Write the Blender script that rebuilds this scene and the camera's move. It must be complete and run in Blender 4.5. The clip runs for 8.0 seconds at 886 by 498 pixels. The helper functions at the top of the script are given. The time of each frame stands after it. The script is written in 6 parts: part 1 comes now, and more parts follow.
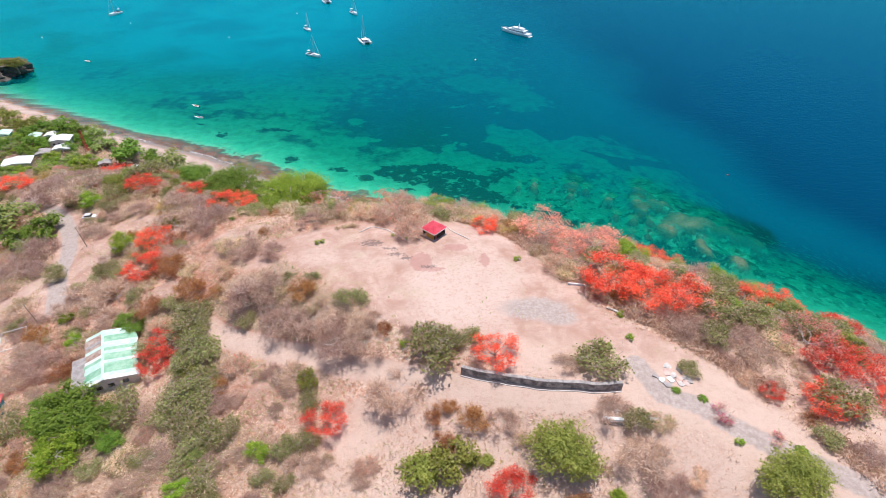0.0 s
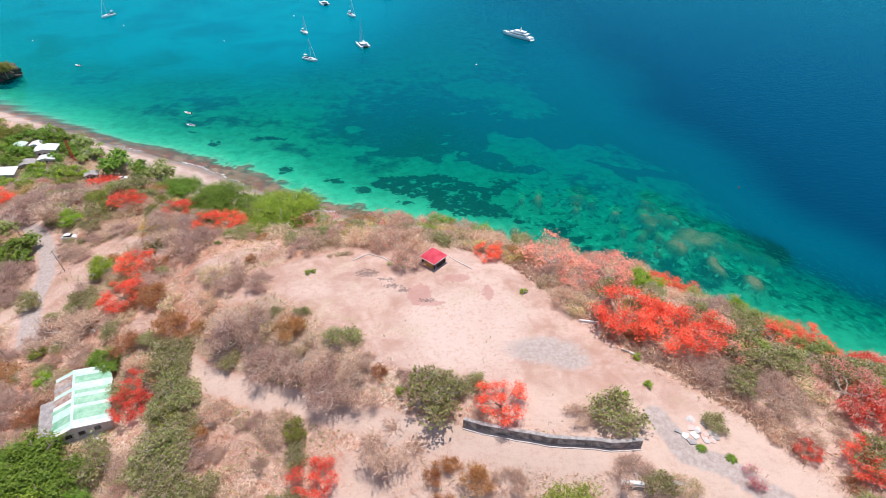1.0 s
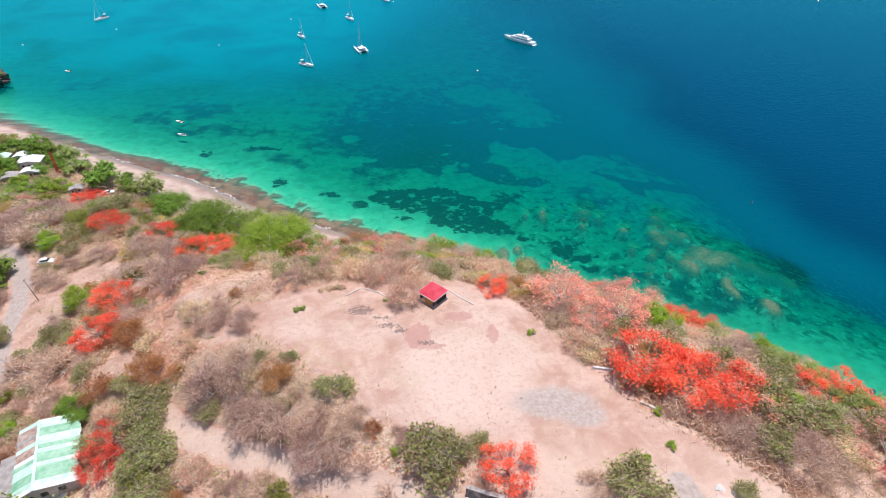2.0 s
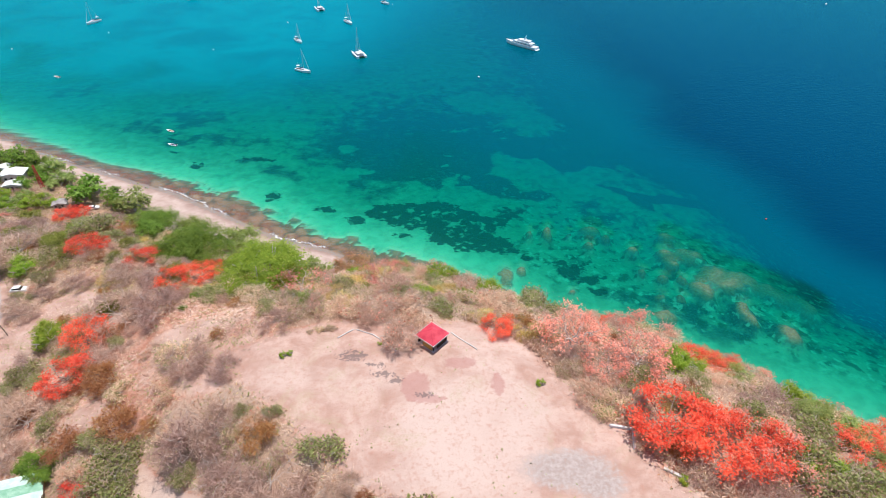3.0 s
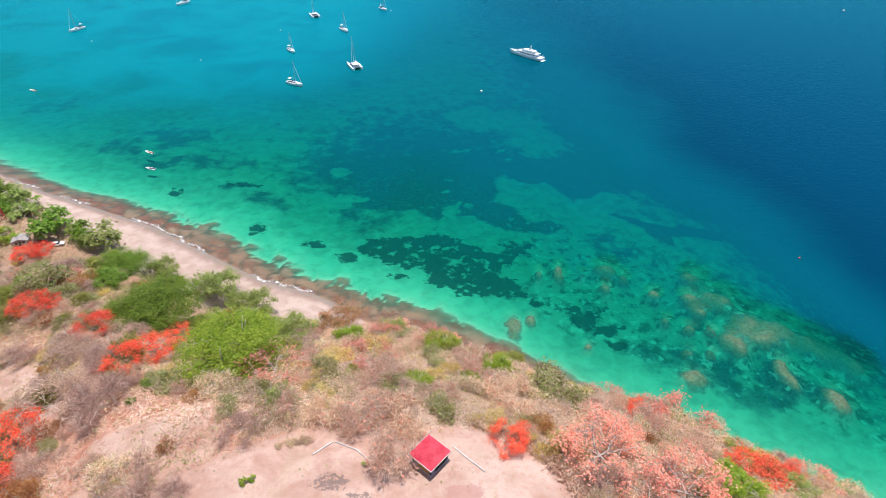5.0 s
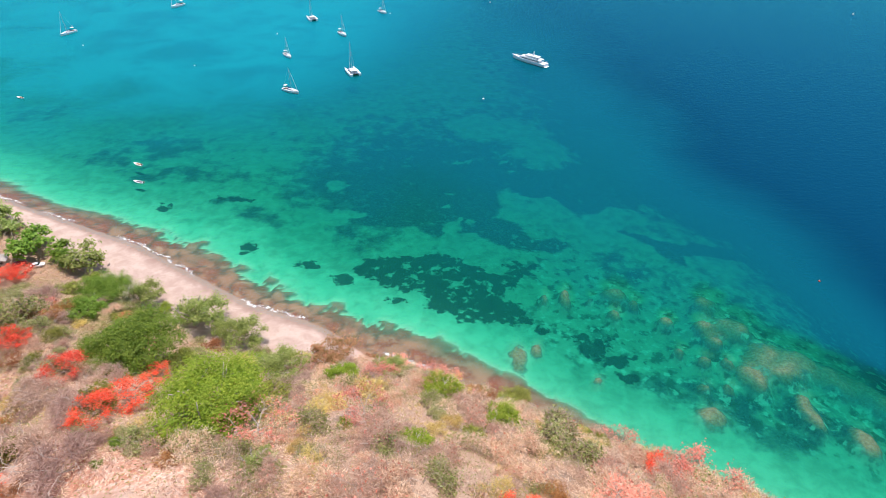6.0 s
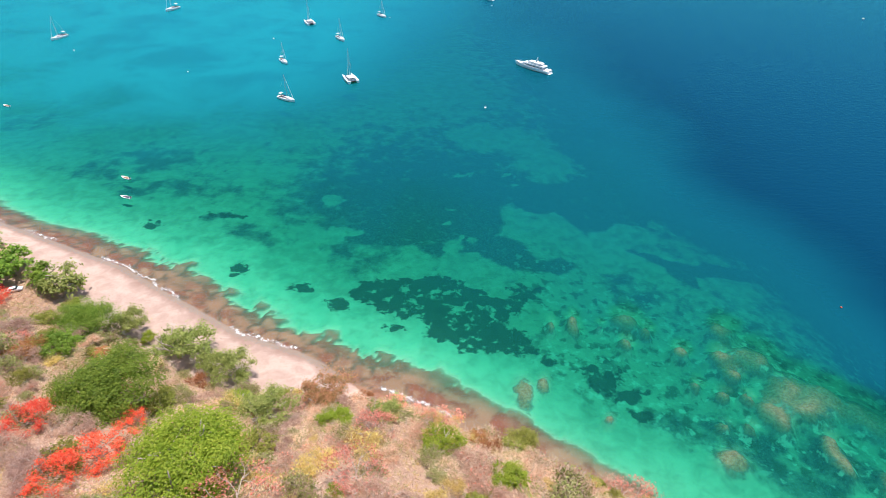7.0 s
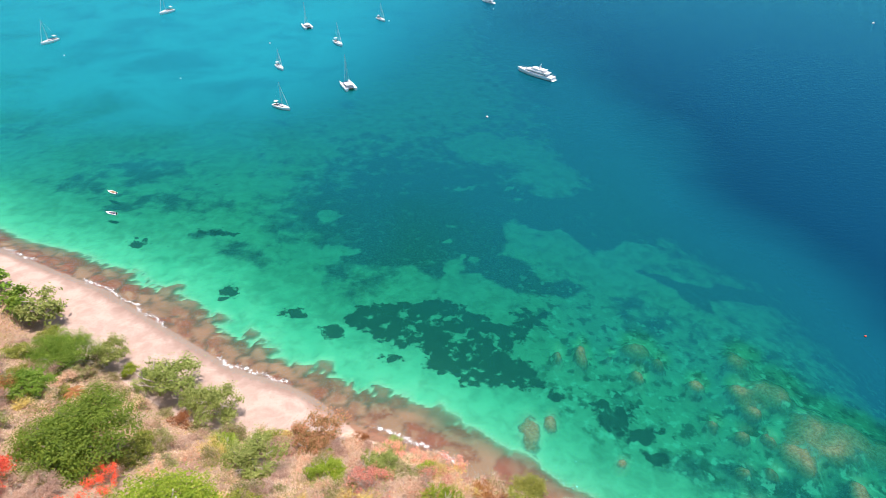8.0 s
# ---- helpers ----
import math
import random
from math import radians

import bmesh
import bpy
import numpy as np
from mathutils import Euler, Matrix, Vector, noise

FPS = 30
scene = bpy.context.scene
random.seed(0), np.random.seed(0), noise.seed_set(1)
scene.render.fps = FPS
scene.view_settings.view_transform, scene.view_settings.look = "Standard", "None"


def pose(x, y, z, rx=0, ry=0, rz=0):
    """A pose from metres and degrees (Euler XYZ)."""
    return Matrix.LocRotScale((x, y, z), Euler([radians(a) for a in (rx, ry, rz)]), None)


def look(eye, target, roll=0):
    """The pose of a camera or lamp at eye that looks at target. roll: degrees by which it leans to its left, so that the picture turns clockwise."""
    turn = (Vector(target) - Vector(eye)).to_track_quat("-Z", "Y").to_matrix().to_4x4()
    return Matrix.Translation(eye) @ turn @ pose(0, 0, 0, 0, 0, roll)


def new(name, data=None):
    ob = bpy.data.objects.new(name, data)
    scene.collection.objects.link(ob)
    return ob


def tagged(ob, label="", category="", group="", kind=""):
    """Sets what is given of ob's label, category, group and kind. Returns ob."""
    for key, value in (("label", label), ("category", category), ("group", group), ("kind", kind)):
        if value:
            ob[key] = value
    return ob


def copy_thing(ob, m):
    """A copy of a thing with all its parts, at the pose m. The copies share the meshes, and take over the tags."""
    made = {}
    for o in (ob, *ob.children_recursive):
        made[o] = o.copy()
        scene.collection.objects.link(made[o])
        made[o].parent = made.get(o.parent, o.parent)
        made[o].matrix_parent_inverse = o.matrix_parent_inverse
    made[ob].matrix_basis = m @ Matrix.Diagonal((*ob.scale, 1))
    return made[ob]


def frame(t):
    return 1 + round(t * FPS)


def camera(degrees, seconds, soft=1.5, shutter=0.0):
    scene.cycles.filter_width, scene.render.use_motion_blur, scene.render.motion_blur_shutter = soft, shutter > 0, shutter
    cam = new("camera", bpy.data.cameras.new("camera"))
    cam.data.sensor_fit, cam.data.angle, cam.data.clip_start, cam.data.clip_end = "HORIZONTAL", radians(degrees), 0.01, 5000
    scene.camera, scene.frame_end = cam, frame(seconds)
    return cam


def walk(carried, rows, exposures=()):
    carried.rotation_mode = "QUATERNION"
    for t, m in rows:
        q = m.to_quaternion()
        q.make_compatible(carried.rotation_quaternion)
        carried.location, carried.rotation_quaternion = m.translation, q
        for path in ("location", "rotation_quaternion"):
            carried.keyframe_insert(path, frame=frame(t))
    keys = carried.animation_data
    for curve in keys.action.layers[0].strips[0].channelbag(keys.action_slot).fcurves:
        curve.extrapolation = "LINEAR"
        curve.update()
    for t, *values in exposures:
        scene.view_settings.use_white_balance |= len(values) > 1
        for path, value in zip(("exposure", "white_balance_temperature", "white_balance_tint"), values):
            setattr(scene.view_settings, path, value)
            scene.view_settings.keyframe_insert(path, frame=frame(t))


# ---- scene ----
cam = camera(76.9, 8.0, 0.85)
METRES, EYE, TILT, LEAN, TURN = 100.0, 121.4, -36.5, 0.0, 0.0
ROWS = [
    (0.0, 0.0, 0.0, 0.0, 0.0, 0.0, -0.0),
    (0.5, -0.0005, 0.0467, 0.0341, -0.02, -0.05, -0.03),
    (1.0, -0.0014, 0.0947, 0.069, -0.03, -0.09, -0.05),
    (1.5, -0.002, 0.1437, 0.1047, -0.04, -0.1, -0.08),
    (3.0, -0.0038, 0.2934, 0.2155, -0.06, -0.18, -0.17),
    (3.5, -0.004, 0.3443, 0.2527, -0.07, -0.21, -0.2),
    (4.0, -0.0042, 0.3958, 0.2899, -0.07, -0.23, -0.23),
    (4.5, -0.0039, 0.4472, 0.3272, -0.05, -0.24, -0.24),
    (6.0, -0.0059, 0.6007, 0.4417, -0.03, -0.35, -0.35),
    (6.5, -0.007, 0.6519, 0.4798, -0.02, -0.35, -0.41),
    (7.0, -0.008, 0.703, 0.5183, -0.02, -0.38, -0.44),
    (7.5, -0.0097, 0.7537, 0.556, -0.04, -0.41, -0.47),
    (8.0, -0.0105, 0.8041, 0.5943, -0.03, -0.44, -0.52),
]
walk(cam, [(t, pose(0, 0, EYE, TILT, LEAN, TURN) @ pose(METRES * x, METRES * y, METRES * z, 90 + pitch, roll, yaw)) for t, x, y, z, yaw, pitch, roll in ROWS],
     [(0.0, 0.1, 6250, 13), (3.0, 0.1, 6300, 12), (4.5, 0.14, 6350, 12), (6.0, 0.27, 6560, 15), (7.0, 0.34, 6760, 16), (8.0, 0.39, 6920, 17)])

# ---- light ----
SUN_ELEVATION, SUN_AZIMUTH = radians(79), radians(25)  # azimuth from +y towards +x
world = bpy.data.worlds.new("sky")
scene.world = world
world.use_nodes = True
sky = world.node_tree.nodes.new("ShaderNodeTexSky")
sky.sky_type, sky.sun_disc = "NISHITA", False
sky.sun_elevation, sky.sun_rotation = SUN_ELEVATION, SUN_AZIMUTH
back = world.node_tree.nodes["Background"]
back.inputs["Strength"].default_value = 0.11
world.node_tree.links.new(sky.outputs[0], back.inputs["Color"])
sun = new("sun", bpy.data.lights.new("sun", "SUN"))
sun.data.energy, sun.data.angle, sun.data.color = 4.4, radians(0.53), (1.0, 0.955, 0.9)
sun_from = Vector((math.cos(SUN_ELEVATION) * math.sin(SUN_AZIMUTH), math.cos(SUN_ELEVATION) * math.cos(SUN_AZIMUTH), math.sin(SUN_ELEVATION)))
sun.matrix_world = look(sun_from * 300, (0, 0, 0))

# ---- ground shape ----
SHORE = np.array([(-620, 560), (-420, 420), (-262, 311), (-201, 279), (-172, 263), (-114, 237), (-82, 217), (-62, 204.5), (-42, 197), (-27, 188),
                  (-10, 180.5), (0, 175), (20, 164.5), (48, 152), (78, 137), (125, 112), (220, 60), (420, -60), (900, -500)], float)


def hash_noise(x, y, cell, seed):
    """Smooth value noise in 0..1 with the given cell size."""
    x, y = np.asarray(x, float) / cell, np.asarray(y, float) / cell
    i, j = np.floor(x), np.floor(y)
    u, v = x - i, y - j
    u, v = u * u * (3 - 2 * u), v * v * (3 - 2 * v)

    def corner(a, b):
        s = np.sin(a * 127.1 + b * 311.7 + seed * 74.7) * 43758.5453
        return s - np.floor(s)

    return (corner(i, j) * (1 - u) + corner(i + 1, j) * u) * (1 - v) + (corner(i, j + 1) * (1 - u) + corner(i + 1, j + 1) * u) * v


def fractal(x, y, cell, seed, octaves=4):
    total, scale = 0.0, 0.5
    for k in range(octaves):
        total = total + scale * hash_noise(x, y, cell / 2 ** k, seed + k)
        scale *= 0.5
    return total / (1 - 0.5 ** octaves)


def ramp(v, a, b):
    s = np.clip((np.asarray(v, float) - a) / (b - a), 0, 1)
    return s * s * (3 - 2 * s)


def to_line(x, y, line):
    """Distance to a polyline, and the side (positive: to the right of its direction)."""
    best, side = np.full(np.shape(x), 1e9), np.ones(np.shape(x))
    for (ax, ay), (bx, by) in zip(line[:-1], line[1:]):
        dx, dy = bx - ax, by - ay
        f = np.clip(((x - ax) * dx + (y - ay) * dy) / (dx * dx + dy * dy), 0, 1)
        d = np.hypot(x - ax - f * dx, y - ay - f * dy)
        near = d < best
        best = np.where(near, d, best)
        side = np.where(near, np.sign(dy * (x - ax) - dx * (y - ay)), side)
    return best, side


def inland(x, y):
    """Metres from the waterline, positive on land."""
    d, side = to_line(x, y, SHORE)
    return d * side


def shelf_width(x):
    return 12.5 + 4 * np.exp(-((x + 85) / 18) ** 2) + 3 * np.exp(-((x + 12) / 15) ** 2) - 2 * ramp(-x, 110, 180) - 8.5 * ramp(x, 16, 58)


def slab_cells(x, y, cell=4.2):
    """Flat rock slabs, longer along the shore: a value for each slab, and the nearness of its joints."""
    u, v = (x * 0.88 - y * 0.47) / (cell * 1.5), (x * 0.47 + y * 0.88) / cell
    u, v = u + 0.5 * (fractal(x, y, 7, 41, 2) - 0.5), v + 0.7 * (fractal(x, y, 7, 43, 2) - 0.5)
    i, j = np.floor(u), np.floor(v)
    first, second, value = np.full(np.shape(u), 9.0), np.full(np.shape(u), 9.0), np.zeros(np.shape(u))
    for di in (-1, 0, 1):
        for dj in (-1, 0, 1):
            a, b = i + di, j + dj
            jump = [np.sin(a * p + b * q) * 43758.5453 for p, q in ((127.1, 311.7), (269.5, 183.3), (419.2, 371.9))]
            jx, jy, h = (k - np.floor(k) for k in jump)
            d = np.hypot(a + jx - u, b + jy - v)
            value = np.where(d < first, h, value)
            second = np.where(d < first, first, np.minimum(second, d))
            first = np.minimum(first, d)
    return value, ramp(first - second, -0.3, -0.04)


def shelf_edge(x, y):
    """Metres from the waterline to the outer rim of the rock shelf: ragged where slabs have broken away."""
    slab, joint = slab_cells(x, y)
    broken = (1 - 0.75 * ramp(x, -30, 6)) * (1 - 0.85 * ramp(-x, 105, 140))
    return shelf_width(x) + (fractal(x, y, 14, 21) - 0.5) * 7 + broken * ((slab - 0.6) * 6 - 2.5 * joint)


def beach_width(x):
    return 2.5 + 16 * ramp(-x, 14, 62) - 11.0 * ramp(-x, 112, 165)


def land_top(x, y):
    south = -0.47 * (x - 8) - 0.88 * (y - 72)
    south = 12 * np.tanh(0.5 * np.log1p(np.exp(np.clip(south / 2.5, -30, 30))) * 2.5 / 12)
    west = 17.5 * ramp(-x, 26, 110) + 0.22 * np.maximum(-x - 105, 0)
    drop = np.log(np.exp(south / 3) + np.exp(west / 3) - 1) * 3
    hollow = 3.4 * np.exp(-(((x + 71) / 13) ** 2 + ((y - 79) / 13) ** 2))
    return np.maximum(43.6 - drop - hollow, 6.0 + 0 * x)


def height(x, y):
    x, y = np.asarray(x, float), np.asarray(y, float)
    s = inland(x, y)
    beach = beach_width(x)
    cliff = ramp(x, -30, 2) * (1 - 0.85 * ramp(x, 58, 92))
    plain = beach + 27 * ramp(-x, 108, 142) + 16 * ramp(-x, 150, 182)
    rise = 1.6 * np.clip(s / beach, 0, 1) + 0.05 * np.clip(s - beach, 0, 30) + (0.74 - 0.1 * cliff) * np.maximum(s - plain, 0) + 0.72 * cliff * np.clip(s - beach, 0, 15)
    k = 1.8
    top = land_top(x, y)
    land = -k * np.log(np.exp(-np.clip(rise, 0, 300) / k) + np.exp(-top / k)) + k * np.log1p(np.exp(-top / k))
    land = land + (fractal(x, y, 16, 3) - 0.5) * 2.2 * ramp(s, 25, 60) * ramp(top - land + 4, 2, 7) + (fractal(x, y, 3, 9, 2) - 0.5) * 0.35 * ramp(s, 4, 20)
    w = shelf_edge(x, y)
    off = -s
    sea = -0.08 - 0.12 * ramp(off, 0, 5) - 0.75 * ramp(off, w * 0.35, w) - 0.9 * ramp(off, w - 2.0, w + 2.4) - depth_beyond(x, y, np.maximum(off - w, 0))
    sea = sea + (fractal(x, y, 9, 30, 3) - 0.5) * 0.5 * ramp(w - off, -2, 4) * ramp(off, 3, 9)
    return np.where(s > 0, land, sea)


def depth_beyond(x, y, d):
    """Depth of the sea floor past the reef shelf."""
    far = 9.0 * (1 - np.exp(-d / 95.0)) + 4.5 * ramp(d, 60, 420)
    out = np.maximum(y - 220, 0)
    drop = ramp(x + y * 0.35 + 34 * (fractal(x, y, 60, 80, 3) - 0.5), 158 + 0.12 * out, 270 + 0.55 * out)
    return far * (1 - 0.25 * ramp(-x, 10, 150)) + 22 * drop * ramp(d, 8, 80)


# ---- materials ----
class Nodes:
    """A small helper to write node materials."""

    def __init__(self, name):
        self.mat = bpy.data.materials.new(name)
        self.mat.use_nodes = True
        self.tree = self.mat.node_tree
        self.tree.nodes.clear()
        self.out = self.add("ShaderNodeOutputMaterial")

    def add(self, kind):
        return self.tree.nodes.new(kind)

    def put(self, socket, value):
        if isinstance(value, bpy.types.NodeSocket):
            self.tree.links.new(value, socket)
        elif isinstance(value, tuple) and len(value) == 3:
            socket.default_value = (*value, 1.0) if len(socket.default_value) == 4 else value
        else:
            socket.default_value = value

    def math(self, op, a, b=0.0, c=0.0, clamp=False):
        n = self.add("ShaderNodeMath")
        n.operation, n.use_clamp = op, clamp
        for s, v in zip(n.inputs, (a, b, c)):
            self.put(s, v)
        return n.outputs[0]

    def mix(self, f, a, b):
        n = self.add("ShaderNodeMix")
        n.data_type = "RGBA"
        self.put(n.inputs["Factor"], f)
        self.put(n.inputs[6], a)
        self.put(n.inputs[7], b)
        return n.outputs[2]

    def noise(self, scale, detail=4.0, rough=0.55, where=None, warp=0.0):
        n = self.add("ShaderNodeTexNoise")
        if where is not None:
            self.put(n.inputs["Vector"], where)
        self.put(n.inputs["Scale"], scale)
        self.put(n.inputs["Detail"], detail)
        self.put(n.inputs["Roughness"], rough)
        self.put(n.inputs["Distortion"], warp)
        return n.outputs["Fac"]

    def place(self):
        return self.add("ShaderNodeNewGeometry").outputs["Position"]

    def local(self):
        return self.add("ShaderNodeTexCoord").outputs["Object"]

    def span(self, v, a, b, c=0.0, d=1.0):
        n = self.add("ShaderNodeMapRange")
        n.interpolation_type = "SMOOTHSTEP"
        for s, x in zip(n.inputs, (v, a, b, c, d)):
            self.put(s, x)
        return n.outputs[0]

    def attr(self, name):
        n = self.add("ShaderNodeAttribute")
        n.attribute_name = name
        return n.outputs["Fac"]

    def bump(self, h, strength, distance):
        n = self.add("ShaderNodeBump")
        self.put(n.inputs["Height"], h)
        n.inputs["Strength"].default_value, n.inputs["Distance"].default_value = strength, distance
        return n.outputs[0]

    def surface(self, colour, rough=0.8, metal=0.0, normal=None, spec=0.3, **more):
        p = self.add("ShaderNodeBsdfPrincipled")
        self.put(p.inputs["Base Color"], colour)
        self.put(p.inputs["Roughness"], rough)
        self.put(p.inputs["Metallic"], metal)
        self.put(p.inputs["Specular IOR Level"], spec)
        if normal is not None:
            self.put(p.inputs["Normal"], normal)
        for key, value in more.items():
            self.put(p.inputs[key.replace("_", " ")], value)
        self.put(self.out.inputs["Surface"], p.outputs[0])
        return self.mat


def leaf_material(name, dark, mid, light, rough=0.55, own=0.36, sway=0.012):
    """Leaves, blossom or twigs: each one takes its own shade between three colours."""
    n = Nodes(name)
    island = n.add("ShaderNodeNewGeometry").outputs["Random Per Island"]
    whole = n.add("ShaderNodeObjectInfo").outputs["Random"]
    patch = n.noise(0.6, 4.0, 0.65, n.place())
    f = n.math("ADD", n.math("MULTIPLY", island, own), n.math("MULTIPLY", patch, 1.12 - own))
    col = n.mix(n.span(f, 0.18, 0.5), dark, mid)
    col = n.mix(n.span(f, 0.48, 0.85), col, light)
    tone = n.add("ShaderNodeHueSaturation")
    n.put(tone.inputs["Hue"], n.span(whole, 0.0, 1.0, 0.5 - sway, 0.5 + sway))
    n.put(tone.inputs["Value"], n.span(whole, 0.0, 1.0, 0.84, 1.16))
    n.put(tone.inputs["Color"], col)
    n.surface(tone.outputs[0], rough, spec=0.25)
    thin = n.add("ShaderNodeBsdfTranslucent")
    n.put(thin.inputs[0], tone.outputs[0])
    both = n.add("ShaderNodeMixShader")
    both.inputs[0].default_value = 0.4
    n.put(both.inputs[1], n.out.inputs["Surface"].links[0].from_socket)
    n.put(both.inputs[2], thin.outputs[0])
    n.put(n.out.inputs["Surface"], both.outputs[0])
    return n.mat


def bark_material(name, a, b):
    n = Nodes(name)
    f = n.noise(3.0, 5.0, 0.65, n.place())
    return n.surface(n.mix(n.span(f, 0.3, 0.7), a, b), 0.9, normal=n.bump(f, 0.4, 0.05), spec=0.1)


def worn_material(name, a, b, scale=1.5, rough=0.7, metal=0.0, bump=0.2, spec=0.3):
    """Paint, plaster, concrete: two tones at two scales."""
    n = Nodes(name)
    big, fine = n.noise(scale, 4.0, 0.6, n.place()), n.noise(scale * 12, 3.0, 0.6, n.place())
    f = n.math("ADD", n.math("MULTIPLY", big, 0.7), n.math("MULTIPLY", fine, 0.3))
    return n.surface(n.mix(n.span(f, 0.36, 0.64), a, b), rough, metal, n.bump(fine, bump, 0.02), spec)


def ground_material():
    n = Nodes("ground")
    p = n.place()
    big, mid, fine, grit = n.noise(0.035, 5, 0.6, p, 0.6), n.noise(0.22, 5, 0.62, p, 0.4), n.noise(1.3, 5, 0.65, p), n.noise(7.0, 3, 0.6, p)
    # dry slope: straw litter over reddish earth
    earth = n.mix(n.span(mid, 0.34, 0.66), (0.42, 0.18, 0.115), (0.58, 0.335, 0.245))
    straw = n.mix(n.span(fine, 0.3, 0.7), (0.54, 0.38, 0.28), (0.74, 0.58, 0.48))
    slope = n.mix(n.span(n.math("ADD", n.math("MULTIPLY", big, 0.5), n.math("MULTIPLY", fine, 0.5)), 0.42, 0.58), earth, straw)
    litter = n.mix(n.span(grit, 0.35, 0.65), (0.31, 0.20, 0.14), (0.50, 0.37, 0.275))
    wood = n.attr("wood")
    slope = n.mix(n.math("MULTIPLY", n.span(n.math("ADD", wood, n.math("MULTIPLY", fine, 0.6)), 0.55, 1.05), 0.85), slope, litter)
    # cleared pink earth of the hilltop
    pink = n.mix(n.span(mid, 0.32, 0.68), (0.43, 0.26, 0.20), (0.57, 0.40, 0.328))
    pink = n.mix(n.span(big, 0.5, 0.72), pink, (0.60, 0.455, 0.385))
    pink = n.mix(n.math("MULTIPLY", n.span(fine, 0.48, 0.7), 0.5), pink, (0.45, 0.24, 0.175))
    pink = n.mix(n.math("MULTIPLY", n.span(grit, 0.58, 0.74), 0.5), pink, (0.33, 0.2, 0.15))
    dry = n.noise(0.09, 6, 0.7, p, 1.0)
    pink = n.mix(n.math("MULTIPLY", n.span(dry, 0.52, 0.66), n.span(n.noise(3.5, 4, 0.7, p), 0.4, 0.6, 0.1, 0.6)), pink, (0.46, 0.36, 0.24))
    pink = n.mix(n.math("MULTIPLY", n.attr("dust"), n.span(fine, 0.3, 0.6, 0.45, 0.95)), pink, (0.60, 0.45, 0.365))
    clear = n.span(n.math("ADD", n.attr("clear"), n.math("MULTIPLY", n.math("SUBTRACT", fine, 0.5), 0.7)), 0.35, 0.65)
    col = n.mix(clear, slope, pink)
    # reddish worn oval and burnt patches
    col = n.mix(n.math("MULTIPLY", n.span(n.math("ADD", n.attr("red_earth"), n.math("MULTIPLY", n.math("SUBTRACT", fine, 0.5), 0.9)), 0.4, 0.7), 0.6), col, (0.42, 0.21, 0.18))
    col = n.mix(n.math("MULTIPLY", n.span(n.math("ADD", n.attr("burnt"), n.math("MULTIPLY", n.math("SUBTRACT", n.noise(1.1, 6, 0.75, p, 0.5), 0.5), 3.0)), 0.72, 0.86), 0.7), col, (0.15, 0.115, 0.11))
    # grey gravel and old asphalt
    grey = n.mix(n.span(fine, 0.3, 0.7), (0.36, 0.285, 0.25), (0.485, 0.40, 0.36))
    grey = n.mix(n.math("MULTIPLY", n.span(grit, 0.55, 0.75), 0.35), grey, (0.22, 0.20, 0.19))
    col = n.mix(n.span(n.math("ADD", n.attr("gravel"), n.math("MULTIPLY", n.math("SUBTRACT", fine, 0.5), 0.8)), 0.35, 0.75), col, grey)
    # beach
    sand = n.mix(n.span(mid, 0.3, 0.7), (0.43, 0.31, 0.26), (0.54, 0.42, 0.36))
    sand = n.mix(n.math("MULTIPLY", n.span(fine, 0.52, 0.75), 0.4), sand, (0.40, 0.27, 0.22))
    sep = n.add("ShaderNodeSeparateXYZ")
    n.put(sep.inputs[0], p)
    z = sep.outputs[2]
    wet = n.span(n.math("ADD", z, n.math("MULTIPLY", mid, 0.35)), 0.5, 0.15)
    sand = n.mix(n.math("MULTIPLY", wet, 0.75), sand, (0.30, 0.20, 0.165))
    col = n.mix(n.span(n.math("ADD", n.attr("sand"), n.math("MULTIPLY", n.math("SUBTRACT", fine, 0.5), 0.5)), 0.4, 0.6), col, sand)
    # rock shelf at the waterline
    rock = n.mix(n.span(fine, 0.2, 0.8), (0.19, 0.075, 0.05), (0.34, 0.15, 0.10))
    rock = n.mix(n.span(mid, 0.48, 0.66), rock, (0.36, 0.22, 0.15))
    rock = n.mix(n.math("MULTIPLY", n.span(n.attr("slab"), 0.35, 0.9), 0.7), rock, (0.34, 0.21, 0.14))
    rock = n.mix(n.math("MULTIPLY", n.span(n.attr("slab"), 0.3, 0.0), 0.6), rock, (0.29, 0.085, 0.06))
    rock = n.mix(n.math("MULTIPLY", n.attr("joint"), n.span(mid, 0.36, 0.6, 0.15, 0.8)), rock, (0.075, 0.075, 0.055))
    rock = n.mix(n.math("MULTIPLY", n.span(z, -0.5, -1.5), 0.7), rock, (0.15, 0.145, 0.09))
    col = n.mix(n.span(n.math("ADD", n.attr("shelf"), n.math("MULTIPLY", n.math("SUBTRACT", mid, 0.5), 0.8)), 0.35, 0.65), col, rock)
    # sea floor
    pale = n.mix(n.span(mid, 0.3, 0.7), (0.25, 0.315, 0.205), (0.37, 0.45, 0.295))
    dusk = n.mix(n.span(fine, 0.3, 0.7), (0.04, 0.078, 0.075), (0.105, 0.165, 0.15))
    floor = n.mix(n.span(n.math("ADD", n.attr("dark_floor"), n.math("MULTIPLY", n.math("SUBTRACT", n.noise(0.14, 5, 0.6, p, 0.2), 0.5), 2.0)), 0.25, 0.9), pale, dusk)
    floor = n.mix(n.math("MULTIPLY", n.attr("strand"), n.span(mid, 0.25, 0.6, 0.4, 0.8)), floor, (0.46, 0.6, 0.39))
